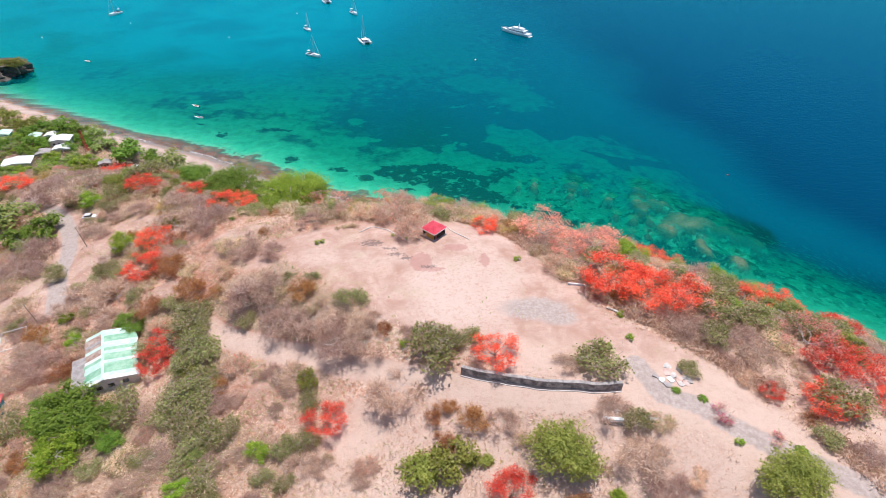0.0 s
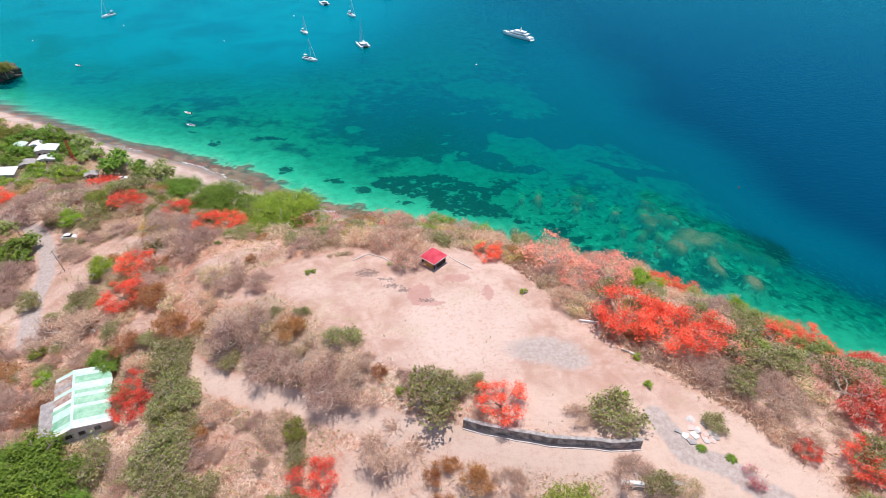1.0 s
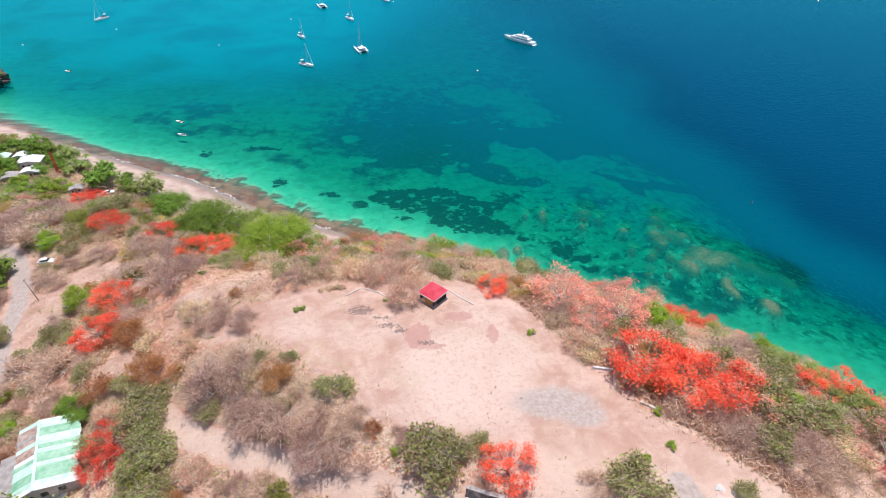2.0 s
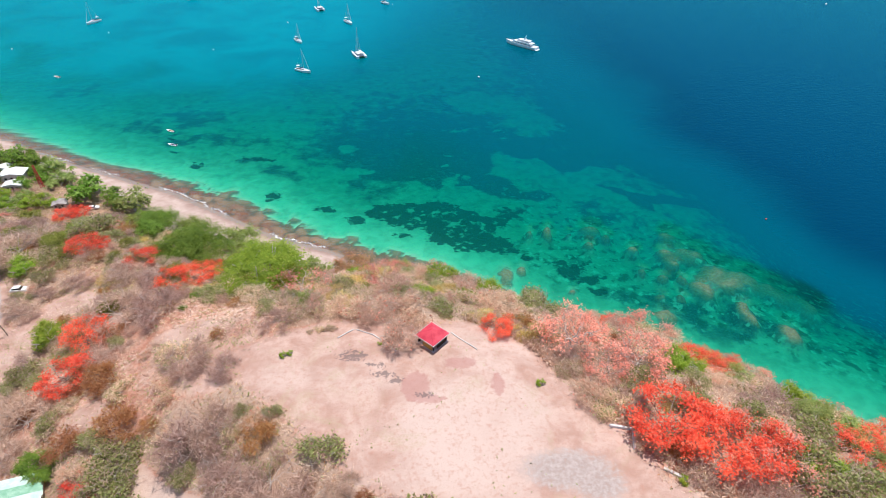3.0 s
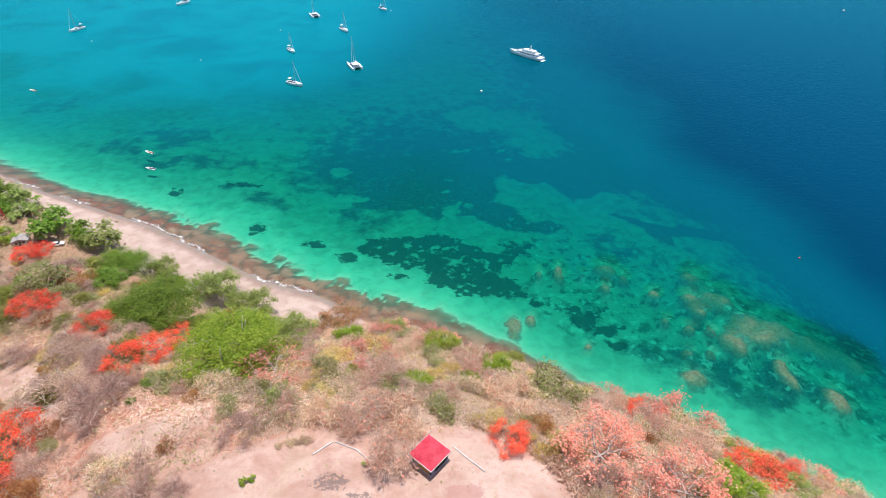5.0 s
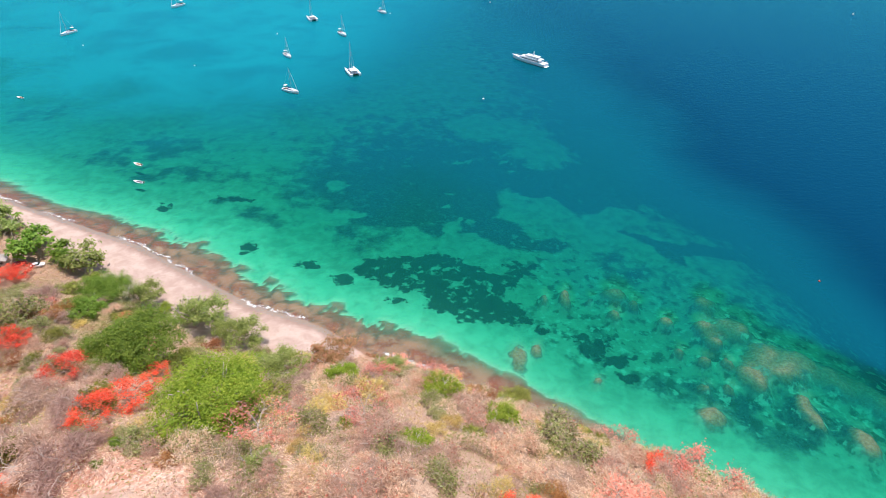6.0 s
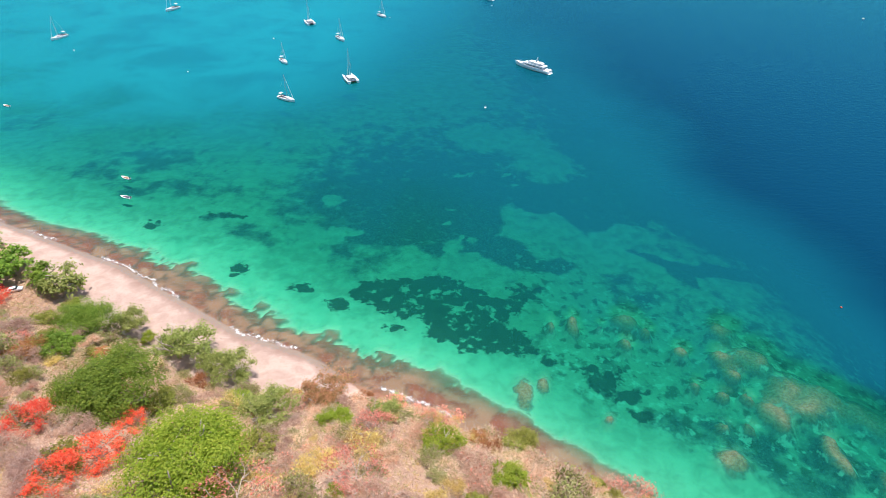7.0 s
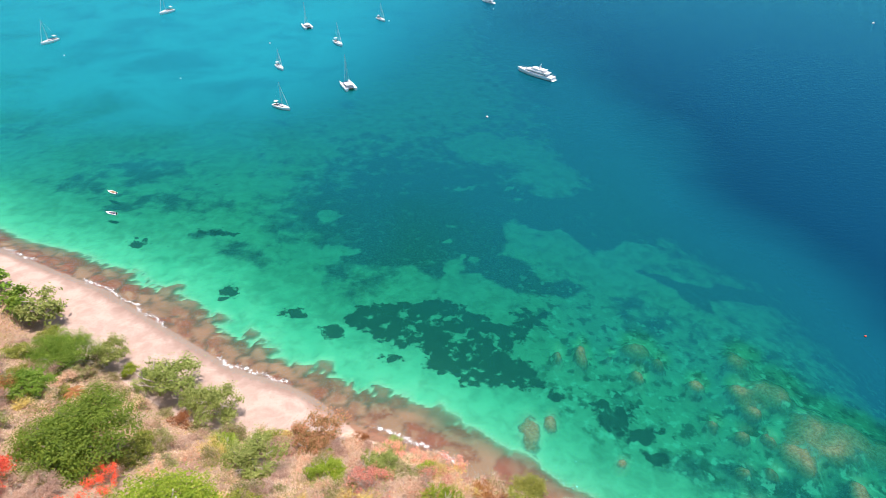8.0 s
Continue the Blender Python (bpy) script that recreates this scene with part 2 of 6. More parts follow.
    # turf and rubble: dark tufts and bright sand hollows a few metres wide
    spots, hollow = n.noise(0.3, 3, 0.5, p), n.noise(0.42, 3, 0.5, p)
    turf = n.attr("turf")
    floor = n.mix(n.math("MULTIPLY", n.math("MULTIPLY", n.span(spots, 0.5, 0.66), 0.8), turf), floor, (0.055, 0.10, 0.07))
    floor = n.mix(n.math("MULTIPLY", n.math("MULTIPLY", n.span(hollow, 0.54, 0.68), 0.75), turf), floor, (0.52, 0.58, 0.42))
    patchy = n.math("ADD", n.math("MULTIPLY", n.noise(0.16, 3, 0.5, p, 0.6), 0.4), n.math("MULTIPLY", n.noise(0.36, 3, 0.5, p, 0.3), 0.6))
    weed = n.mix(n.span(grit, 0.3, 0.7), (0.018, 0.035, 0.03), (0.045, 0.075, 0.06))
    meadow = n.span(n.math("ADD", n.attr("seagrass"), n.math("MULTIPLY", n.math("SUBTRACT", patchy, 0.5), 2.5)), 0.4, 0.64)
    floor = n.mix(n.math("MULTIPLY", meadow, 0.88), floor, weed)
    coral = n.mix(n.span(fine, 0.3, 0.7), (0.30, 0.13, 0.075), (0.54, 0.28, 0.17))
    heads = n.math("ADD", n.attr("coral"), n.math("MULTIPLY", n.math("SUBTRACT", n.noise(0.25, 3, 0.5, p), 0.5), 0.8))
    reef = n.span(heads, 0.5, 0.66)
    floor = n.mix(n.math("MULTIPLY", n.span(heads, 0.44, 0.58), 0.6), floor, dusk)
    floor = n.mix(n.math("MULTIPLY", reef, 0.85), floor, coral)
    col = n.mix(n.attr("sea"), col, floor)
    h = n.math("ADD", n.math("MULTIPLY", fine, 0.7), n.math("MULTIPLY", grit, 0.3))
    return n.surface(col, 0.95, normal=n.bump(h, 0.55, 0.35), spec=0.12)


def water_material():
    """Clear sea water: what lies below shows through, dimmed and tinted by the depth of water over it."""
    n = Nodes("sea_water")
    p = n.place()
    depth = n.attr("depth")
    tint = n.add("ShaderNodeCombineXYZ")
    for k, (s, rate) in enumerate(zip(tint.inputs, (0.5, 0.045, 0.07))):
        n.put(s, n.math("POWER", 2.71828, n.math("MULTIPLY", depth, -rate)))
    clear = n.add("ShaderNodeBsdfTransparent")
    n.put(clear.inputs[0], tint.outputs[0])
    body = n.add("ShaderNodeBsdfDiffuse")
    murk = n.noise(0.02, 3, 0.6, p, 0.5)
    green, teal, blue, milk = (0.0, 0.116, 0.108), (0.0, 0.148, 0.225), (0.0, 0.045, 0.104), (0.0, 0.285, 0.345)
    reach = n.math("ADD", depth, n.math("MULTIPLY", murk, 4.0))
    tone = n.mix(n.span(reach, 5.8, 10.0), green, teal)
    tone = n.mix(n.math("MULTIPLY", n.attr("milky"), n.span(murk, 0.3, 0.6, 0.35, 0.85)), tone, milk)
    n.put(body.inputs[0], n.mix(n.span(reach, 11.0, 25.0), tone, blue))
    thick = n.math("SUBTRACT", 1.0, n.math("POWER", 2.71828, n.math("MULTIPLY", depth, n.span(n.attr("milky"), 0.0, 1.0, -0.062, -0.17))))
    under = n.add("ShaderNodeMixShader")
    n.put(under.inputs[0], thick)
    n.put(under.inputs[1], clear.outputs[0])
    n.put(under.inputs[2], body.outputs[0])
    # ripples
    stretch = n.add("ShaderNodeMapping")
    n.put(stretch.inputs["Vector"], p)
    stretch.inputs["Rotation"].default_value = (0, 0, radians(28))
    stretch.inputs["Scale"].default_value = (0.35, 1.0, 1.0)
    swell = n.noise(0.55, 4, 0.6, stretch.outputs[0], 0.3)
    chop = n.noise(1.6, 3, 0.6, p)
    bump = n.bump(n.math("ADD", swell, n.math("MULTIPLY", chop, 0.35)), 0.35, 0.5)
    gloss = n.add("ShaderNodeBsdfGlossy")
    gloss.inputs["Roughness"].default_value = 0.12
    gloss.inputs["Color"].default_value = (0.1, 0.84, 1.0, 1)
    n.put(gloss.inputs["Normal"], bump)
    fresnel = n.add("ShaderNodeFresnel")
    fresnel.inputs["IOR"].default_value = 1.33
    n.put(fresnel.inputs["Normal"], bump)
    wet = n.add("ShaderNodeMixShader")
    n.put(wet.inputs[0], n.math("MULTIPLY", fresnel.outputs[0], 1.0))
    n.put(wet.inputs[1], under.outputs[0])
    n.put(wet.inputs[2], gloss.outputs[0])
    # surf
    froth, sway = n.noise(0.9, 9, 0.85, p, 0.8), n.noise(0.12, 4, 0.6, p)
    away = n.math("ABSOLUTE", n.math("SUBTRACT", n.attr("off"), n.math("MULTIPLY", sway, 4.5)))
    band = n.math("MULTIPLY", n.span(away, 1.7, 0.0, 0.0, 0.8), n.attr("surf"))
    mask = n.math("MULTIPLY", n.span(n.math("ADD", band, n.math("MULTIPLY", n.math("SUBTRACT", froth, 0.5), 4.2)), 0.55, 1.25), n.span(band, 0.05, 0.25))
    foam = n.add("ShaderNodeBsdfDiffuse")
    foam.inputs[0].default_value = (0.86, 0.87, 0.87, 1)
    final = n.add("ShaderNodeMixShader")
    n.put(final.inputs[0], mask)
    n.put(final.inputs[1], wet.outputs[0])
    n.put(final.inputs[2], foam.outputs[0])
    n.put(n.out.inputs["Surface"], final.outputs[0])
    return n.mat


GROUND, WATER = ground_material(), water_material()
LEAF_DEEP = leaf_material("deep_green_leaves", (0.05, 0.11, 0.012), (0.155, 0.265, 0.027), (0.31, 0.43, 0.06))
LEAF_BRIGHT = leaf_material("yellow_green_leaves", (0.075, 0.16, 0.008), (0.25, 0.375, 0.026), (0.48, 0.55, 0.075))
LEAF_PALE = leaf_material("pale_green_leaves", (0.10, 0.145, 0.03), (0.27, 0.34, 0.08), (0.50, 0.55, 0.19))
LEAF_OLIVE = leaf_material("sparse_olive_leaves", (0.13, 0.15, 0.04), (0.30, 0.325, 0.10), (0.50, 0.50, 0.20))
LEAF_DOME = leaf_material("olive_green_leaves", (0.085, 0.10, 0.012), (0.235, 0.25, 0.04), (0.45, 0.44, 0.11))
LEAF_ALMOND = leaf_material("red_and_green_leaves", (0.16, 0.15, 0.04), (0.40, 0.24, 0.10), (0.62, 0.27, 0.16), 0.5, 0.6)
GOLD = leaf_material("golden_dry_leaves", (0.42, 0.30, 0.08), (0.66, 0.50, 0.17), (0.82, 0.66, 0.30), 0.85, 0.5)
FLAME = leaf_material("flame_red_blossom", (0.52, 0.05, 0.025), (0.88, 0.11, 0.06), (0.95, 0.26, 0.15), 0.6, 0.45, 0.004)
CORAL_PINK = leaf_material("coral_pink_blossom", (0.52, 0.17, 0.12), (0.84, 0.31, 0.23), (0.92, 0.50, 0.39), 0.6, 0.45, 0.004)
TWIG = leaf_material("dry_mauve_twigs", (0.34, 0.205, 0.155), (0.53, 0.355, 0.275), (0.72, 0.53, 0.43), 0.85, 0.62)
TWIG_PINK = leaf_material("dry_pink_twigs", (0.44, 0.26, 0.175), (0.66, 0.44, 0.315), (0.84, 0.64, 0.49), 0.85, 0.62)
RUST = leaf_material("rust_brown_leaves", (0.20, 0.08, 0.03), (0.44, 0.19, 0.075), (0.60, 0.34, 0.16), 0.8)
STRAW = leaf_material("dry_straw", (0.53, 0.33, 0.20), (0.78, 0.555, 0.39), (0.93, 0.75, 0.59), 0.9, 0.6)
MAGENTA = leaf_material("magenta_blossom", (0.30, 0.03, 0.10), (0.62, 0.08, 0.25), (0.75, 0.22, 0.38))
BARK = bark_material("grey_brown_bark", (0.16, 0.12, 0.09), (0.36, 0.29, 0.23))
BARK_PALE = bark_material("pale_grey_bark", (0.34, 0.28, 0.24), (0.58, 0.51, 0.45))


# ---- mesh helpers ----
def mesh_of(name, verts, faces, *mats, smooth=False):
    me = bpy.data.meshes.new(name)
    me.from_pydata([tuple(v) for v in verts], [], [tuple(f) for f in faces])
    for m in mats:
        me.materials.append(m)
    if smooth:
        me.shade_smooth()
    me.update()
    return me


def part(name, data, material, parent, label=""):
    """Links a bmesh or a mesh as one object under a thing or part."""
    if isinstance(data, bmesh.types.BMesh):
        me = bpy.data.meshes.new(name)
        bmesh.ops.recalc_face_normals(data, faces=data.faces)
        data.to_mesh(me)
        data.free()
        data = me
    if material is not None and not data.materials:
        data.materials.append(material)
    ob = new(name, data)
    ob.parent = parent
    return tagged(ob, label)


def box(size, at=(0, 0, 0), turn=0.0, bevel=0.0, taper=1.0, bm=None):
    """A box standing on at, with bevelled edges; taper shrinks its top."""
    bm = bm or bmesh.new()
    made = bmesh.ops.create_cube(bm, size=1.0)["verts"]
    for v in made:
        k = taper if v.co.z > 0 else 1.0
        v.co = Vector((v.co.x * size[0] * k, v.co.y * size[1] * k, (v.co.z + 0.5) * size[2]))
    if bevel:
        edges = list({e for v in made for e in v.link_edges})
        made = list({v for f in bmesh.ops.bevel(bm, geom=edges, offset=bevel, segments=2, affect="EDGES")["faces"] for v in f.verts} | {v for v in made if v.is_valid})
    bmesh.ops.transform(bm, matrix=pose(*at, 0, 0, turn), verts=made)
    return bm


def tube(points, radii, sides=6, verts=None, faces=None):
    """A tapering round tube along points; returns its vertex and face lists."""
    verts, faces = ([] if verts is None else verts), ([] if faces is None else faces)
    points = [Vector(p) for p in points]
    start = len(verts)
    for k, p in enumerate(points):
        way = (points[min(k + 1, len(points) - 1)] - points[max(k - 1, 0)]).normalized()
        side = way.cross(Vector((0.31, 0.87, 0.38))).normalized()
        up = way.cross(side)
        for j in range(sides):
            a = 2 * math.pi * j / sides
            verts.append(p + (side * math.cos(a) + up * math.sin(a)) * radii[k])
    for k in range(len(points) - 1):
        for j in range(sides):
            a, b = start + k * sides + j, start + k * sides + (j + 1) % sides
            faces.append((a, b, b + sides, a + sides))
    faces.append(tuple(start + (len(points) - 1) * sides + j for j in range(sides)))
    return verts, faces


def blades(rng, centres, aims, length, width, bend=0.25):
    """Leaf-like folded blades at the centres, facing along aims; returns vertices and faces."""
    n = len(centres)
    aims = aims / np.maximum(np.linalg.norm(aims, axis=1, keepdims=True), 1e-6)
    a = np.cross(aims, rng.normal(size=(n, 3)))
    a /= np.maximum(np.linalg.norm(a, axis=1, keepdims=True), 1e-6)
    b = np.cross(aims, a)
    L, W = (np.broadcast_to(v, (n,))[:, None] for v in (length, width))
    verts = np.stack([centres - a * L / 2, centres + b * W / 2 - aims * L * bend * 0.4, centres + a * L / 2 - aims * L * bend, centres - b * W / 2 - aims * L * bend * 0.4], 1).reshape(-1, 3)
    k = np.arange(n)[:, None] * 4
    return verts, (k + np.array([0, 1, 2, 3])).tolist()


def needles(rng, centres, ways, length, width):
    """Thin tapering twigs, one triangle each, that point along ways."""
    n = len(centres)
    ways = ways / np.maximum(np.linalg.norm(ways, axis=1, keepdims=True), 1e-6)
    side = np.cross(ways, np.array([0, 0, 1.0]) + rng.normal(size=(n, 3)) * 0.45)
    side /= np.maximum(np.linalg.norm(side, axis=1, keepdims=True), 1e-6)
    L, W = (np.broadcast_to(v, (n,))[:, None] for v in (length, width))
    verts = np.stack([centres - ways * L * 0.5 - side * W * 0.5, centres - ways * L * 0.5 + side * W * 0.5, centres + ways * L * 0.5], 1).reshape(-1, 3)
    k = np.arange(n)[:, None] * 3
    return verts, (k + np.array([0, 1, 2])).tolist()


def leaflets(rng, centres, aims, length, width):
    """Pointed leaves of one triangle each, facing along aims."""
    n = len(centres)
    aims = aims / np.maximum(np.linalg.norm(aims, axis=1, keepdims=True), 1e-6)
    a = np.cross(aims, rng.normal(size=(n, 3)))
    a /= np.maximum(np.linalg.norm(a, axis=1, keepdims=True), 1e-6)
    b = np.cross(aims, a)
    L, W = (np.broadcast_to(v, (n,))[:, None] for v in (length, width))
    verts = np.stack([centres + a * L / 2, centres - a * L / 2 + b * W * 0.6, centres - a * L / 2 - b * W * 0.6], 1).reshape(-1, 3)
    return verts, (np.arange(n)[:, None] * 3 + np.array([0, 1, 2])).tolist()


# ---- plants ----
def limbs_of(rng, spread, rise, count, base, levels=2, sides=5, wild=0.25, lean=0):
    """Trunk with forking limbs that reach into the crown; returns vertices, faces and the limb tips."""
    verts, faces, tips = [], [], []
    fork = Vector((rng.normal() * 0.1, rng.normal() * 0.1, rise * 0.32))
    tube([(0, 0, -0.6), fork * 0.5 + Vector((rng.normal() * 0.08, rng.normal() * 0.08, 0)), fork], [base, base * 0.8, base * 0.7], sides + 1, verts, faces)

    def grow(start, way, length, radius, level):
        mid = start + way * length * 0.5 + Vector(rng.normal(size=3)) * length * wild * 0.3
        end = start + way * length + Vector(rng.normal(size=3)) * length * wild * 0.3
        tube([start, mid, end], [radius, radius * 0.75, radius * 0.5], max(3, sides - lean) if level else max(3, sides - 1 - lean), verts, faces)
        if level == 0:
            tips.append(end)
            return
        for _ in range(rng.integers(2, 4)):
            turn = (way + Vector(rng.normal(size=3)) * (0.35 + wild)).normalized()
            turn.z = max(turn.z, 0.05)
            grow(end, turn.normalized(), length * rng.uniform(0.5, 0.75), radius * 0.55, level - 1)

    for k in range(count):
        a = 2 * math.pi * (k + rng.uniform(-0.3, 0.3)) / count
        way = Vector((math.cos(a) * spread, math.sin(a) * spread, rise * rng.uniform(0.45, 0.75))).normalized()
        grow(fork, way, 0.48 * math.hypot(spread, rise * 0.6), base * 0.5, levels)
    return verts, faces, tips


def leafy_tree(name, seed, leaf, bark, rise, lobes, count, size, hollow=0.55, flat=0.8, low=0.25):
    """A tree of nominal radius 1 (scaled when it is set): trunk, limbs and a crown of many leaf blades in uneven lobes."""
    rng = np.random.default_rng(seed)
    base = new(name)
    verts, faces, tips = limbs_of(rng, 0.8, rise, 5, 0.07, 1)
    part("trunk", mesh_of("trunk", verts, faces, bark, smooth=True), None, base)
    centres, aims = [], []
    for k in range(lobes):
        a, out = rng.uniform(0, 2 * math.pi), math.sqrt(rng.uniform(0.0, 1.0)) * 0.78
        r = rng.uniform(0.26, 0.46)
        lift = rise * (low + (1 - low) * rng.uniform(0.25, 1.0) * (1 - 0.55 * out ** 2)) - r * flat * 0.5
        c = np.array([math.cos(a) * out, math.sin(a) * out, lift])
        m = int(count / lobes * (r / 0.36) ** 2)
        knots = rng.normal(size=(11, 3))
        knots /= np.linalg.norm(knots, axis=1, keepdims=True)
        knots[:, 2] = np.where(knots[:, 2] < -0.2, -knots[:, 2], knots[:, 2])
        pick = rng.integers(0, 11, m)
        d = knots[pick] * rng.uniform(0.75, 1.1, 11)[pick][:, None] + rng.normal(size=(m, 3)) * 0.24
        where = c + d * r * rng.uniform(hollow, 1.0, (m, 1)) * np.array([1, 1, flat])
        centres.append(where)
        aims.append(d * 0.8 + rng.normal(size=(m, 3)) * 0.4 + np.array([0, 0, 0.85]))
    centres, aims = np.concatenate(centres), np.concatenate(aims)
    s = size * rng.uniform(0.7, 1.35, len(centres))
    v, f = leaflets(rng, centres, aims, s, s * 0.72)
    part("crown", mesh_of("crown", v, f, leaf), None, base)
    return base


def flame_tree(name, seed, bloom, bark, rise=0.95, count=900, cover=0.8):
    """A flat-topped tree with bare forking limbs and blossom in clumps on the upper side of the crown."""
    rng = np.random.default_rng(seed)
    base = new(name)
    verts, faces, tips = limbs_of(rng, 1.0, rise, 6, 0.055, 2, 4, 0.3)
    part("trunk", mesh_of("trunk", verts, faces, bark, smooth=True), None, base)
    spots = [np.array(t) for t in tips] + [np.array([math.cos(a) * r, math.sin(a) * r, rise * (0.95 - 0.35 * r * r)]) for a, r in zip(rng.uniform(0, 6.28, 26), np.sqrt(rng.uniform(0, 1, 26)))]
    spots = [s for s in spots if rng.uniform() < cover]
    centres = []
    for s in spots:
        m = max(4, int(count / len(spots) * rng.uniform(0.4, 1.6)))
        centres.append(s + rng.normal(size=(m, 3)) * np.array([0.13, 0.13, 0.05]))
    centres = np.concatenate(centres)
    aims = rng.normal(size=centres.shape) * 0.6 + np.array([0, 0, 1.0])
    s = 0.055 * rng.uniform(0.6, 1.4, len(centres))
    v, f = leaflets(rng, centres, aims, s, s * 0.8)
    part("blossom", mesh_of("blossom", v, f, bloom), None, base)
    # fine bare twigs between the blossom
    m = 150
    k = rng.integers(0, len(spots), m)
    where = np.array(spots)[k] * rng.uniform(0.75, 1.0, (m, 1)) + rng.normal(size=(m, 3)) * 0.08
    v, f = blades(rng, where, rng.normal(size=(m, 3)), rng.uniform(0.1, 0.26, m), 0.012, 0.1)
    tagged(part("brush", mesh_of("brush", v, f, TWIG), None, base), kind="stuff")
    return base


def bare_shrub(name, seed, twig, bark, rise=0.8, count=1300, stems=7, spare=0, leaf=None):
    """A leafless thicket: several forking stems in a haze of fine twigs; spare: a few leaves left on it."""
    rng = np.random.default_rng(seed)
    base = new(name)
    verts, faces, tips = limbs_of(rng, 1.05, rise, stems + 1, 0.022, 1, 4, 0.45, 2)
    part("stem", mesh_of("stem", verts, faces, bark), None, base)
    lobes = [np.array([math.cos(a) * r, math.sin(a) * r, rise * (0.5 - 0.22 * r)]) for a, r in zip(rng.uniform(0, 6.28, 9), np.sqrt(rng.uniform(0, 0.6, 9)))]
    c = np.array(lobes)[rng.integers(0, 9, count)]
    d = rng.normal(size=(count, 3))
    d /= np.linalg.norm(d, axis=1, keepdims=True)
    d[:, 2] = np.abs(d[:, 2]) * 1.0 - 0.1
    where = c + d * rng.uniform(0.1, 0.44, (count, 1)) * np.array([1, 1, rise])
    ways = d * np.array([1, 1, 0.6]) + rng.normal(size=(count, 3)) * 0.5 + np.array([0, 0, 0.12])
    v, f = needles(rng, where, ways, rng.uniform(0.11, 0.3, count), rng.uniform(0.011, 0.027, count))
    tagged(part("brush", mesh_of("brush", v, f, twig), None, base), kind="stuff")
    if spare:
        k = rng.integers(0, count, spare)
        s = rng.uniform(0.05, 0.1, spare)
        v, f = leaflets(rng, where[k] + rng.normal(size=(spare, 3)) * 0.06, rng.normal(size=(spare, 3)) + np.array([0, 0, 0.7]), s, s * 0.8)
        tagged(part("foliage", mesh_of("foliage", v, f, leaf), None, base), kind="stuff")
    return base


def palm(name, seed, rise=5.0, reach=2.2):
    rng = np.random.default_rng(seed)
    base = new(name)
    v, f = tube([(0, 0, -0.5), (0.1, 0, rise * 0.5), (0.25, 0.1, rise)], [0.17, 0.13, 0.11], 7)
    part("trunk", mesh_of("trunk", v, f, BARK, smooth=True), None, base)
    for k in range(13):
        a = 2 * math.pi * k / 13 + rng.uniform(-0.15, 0.15)
        lift = rng.uniform(0.2, 1.0)
        verts, faces = [], []
        spine = [Vector((0.25 + math.cos(a) * reach * s, 0.1 + math.sin(a) * reach * s, rise + reach * (lift * s - (0.35 + lift) * s * s))) for s in (0.0, 0.25, 0.5, 0.75, 1.0)]
        across = Vector((-math.sin(a), math.cos(a), 0))
        for j, p in enumerate(spine):
            w = (0.02, 0.1, 0.12, 0.09, 0.01)[j] * reach
            verts += [p + across * w - Vector((0, 0, w * 0.5)), p, p - across * w - Vector((0, 0, w * 0.5))]
        for j in range(4):
            b = 3 * j
            faces += [(b, b + 1, b + 4, b + 3), (b + 1, b + 2, b + 5, b + 4)]
        part("frond", mesh_of("frond", verts, faces, LEAF_DEEP), None, base)
    return base


def kinds_of(make, label, category, group, seeds):
    found = []
    for s in seeds:
        ob = make(s)
        found.append(tagged(ob, label, category, group))
    return found


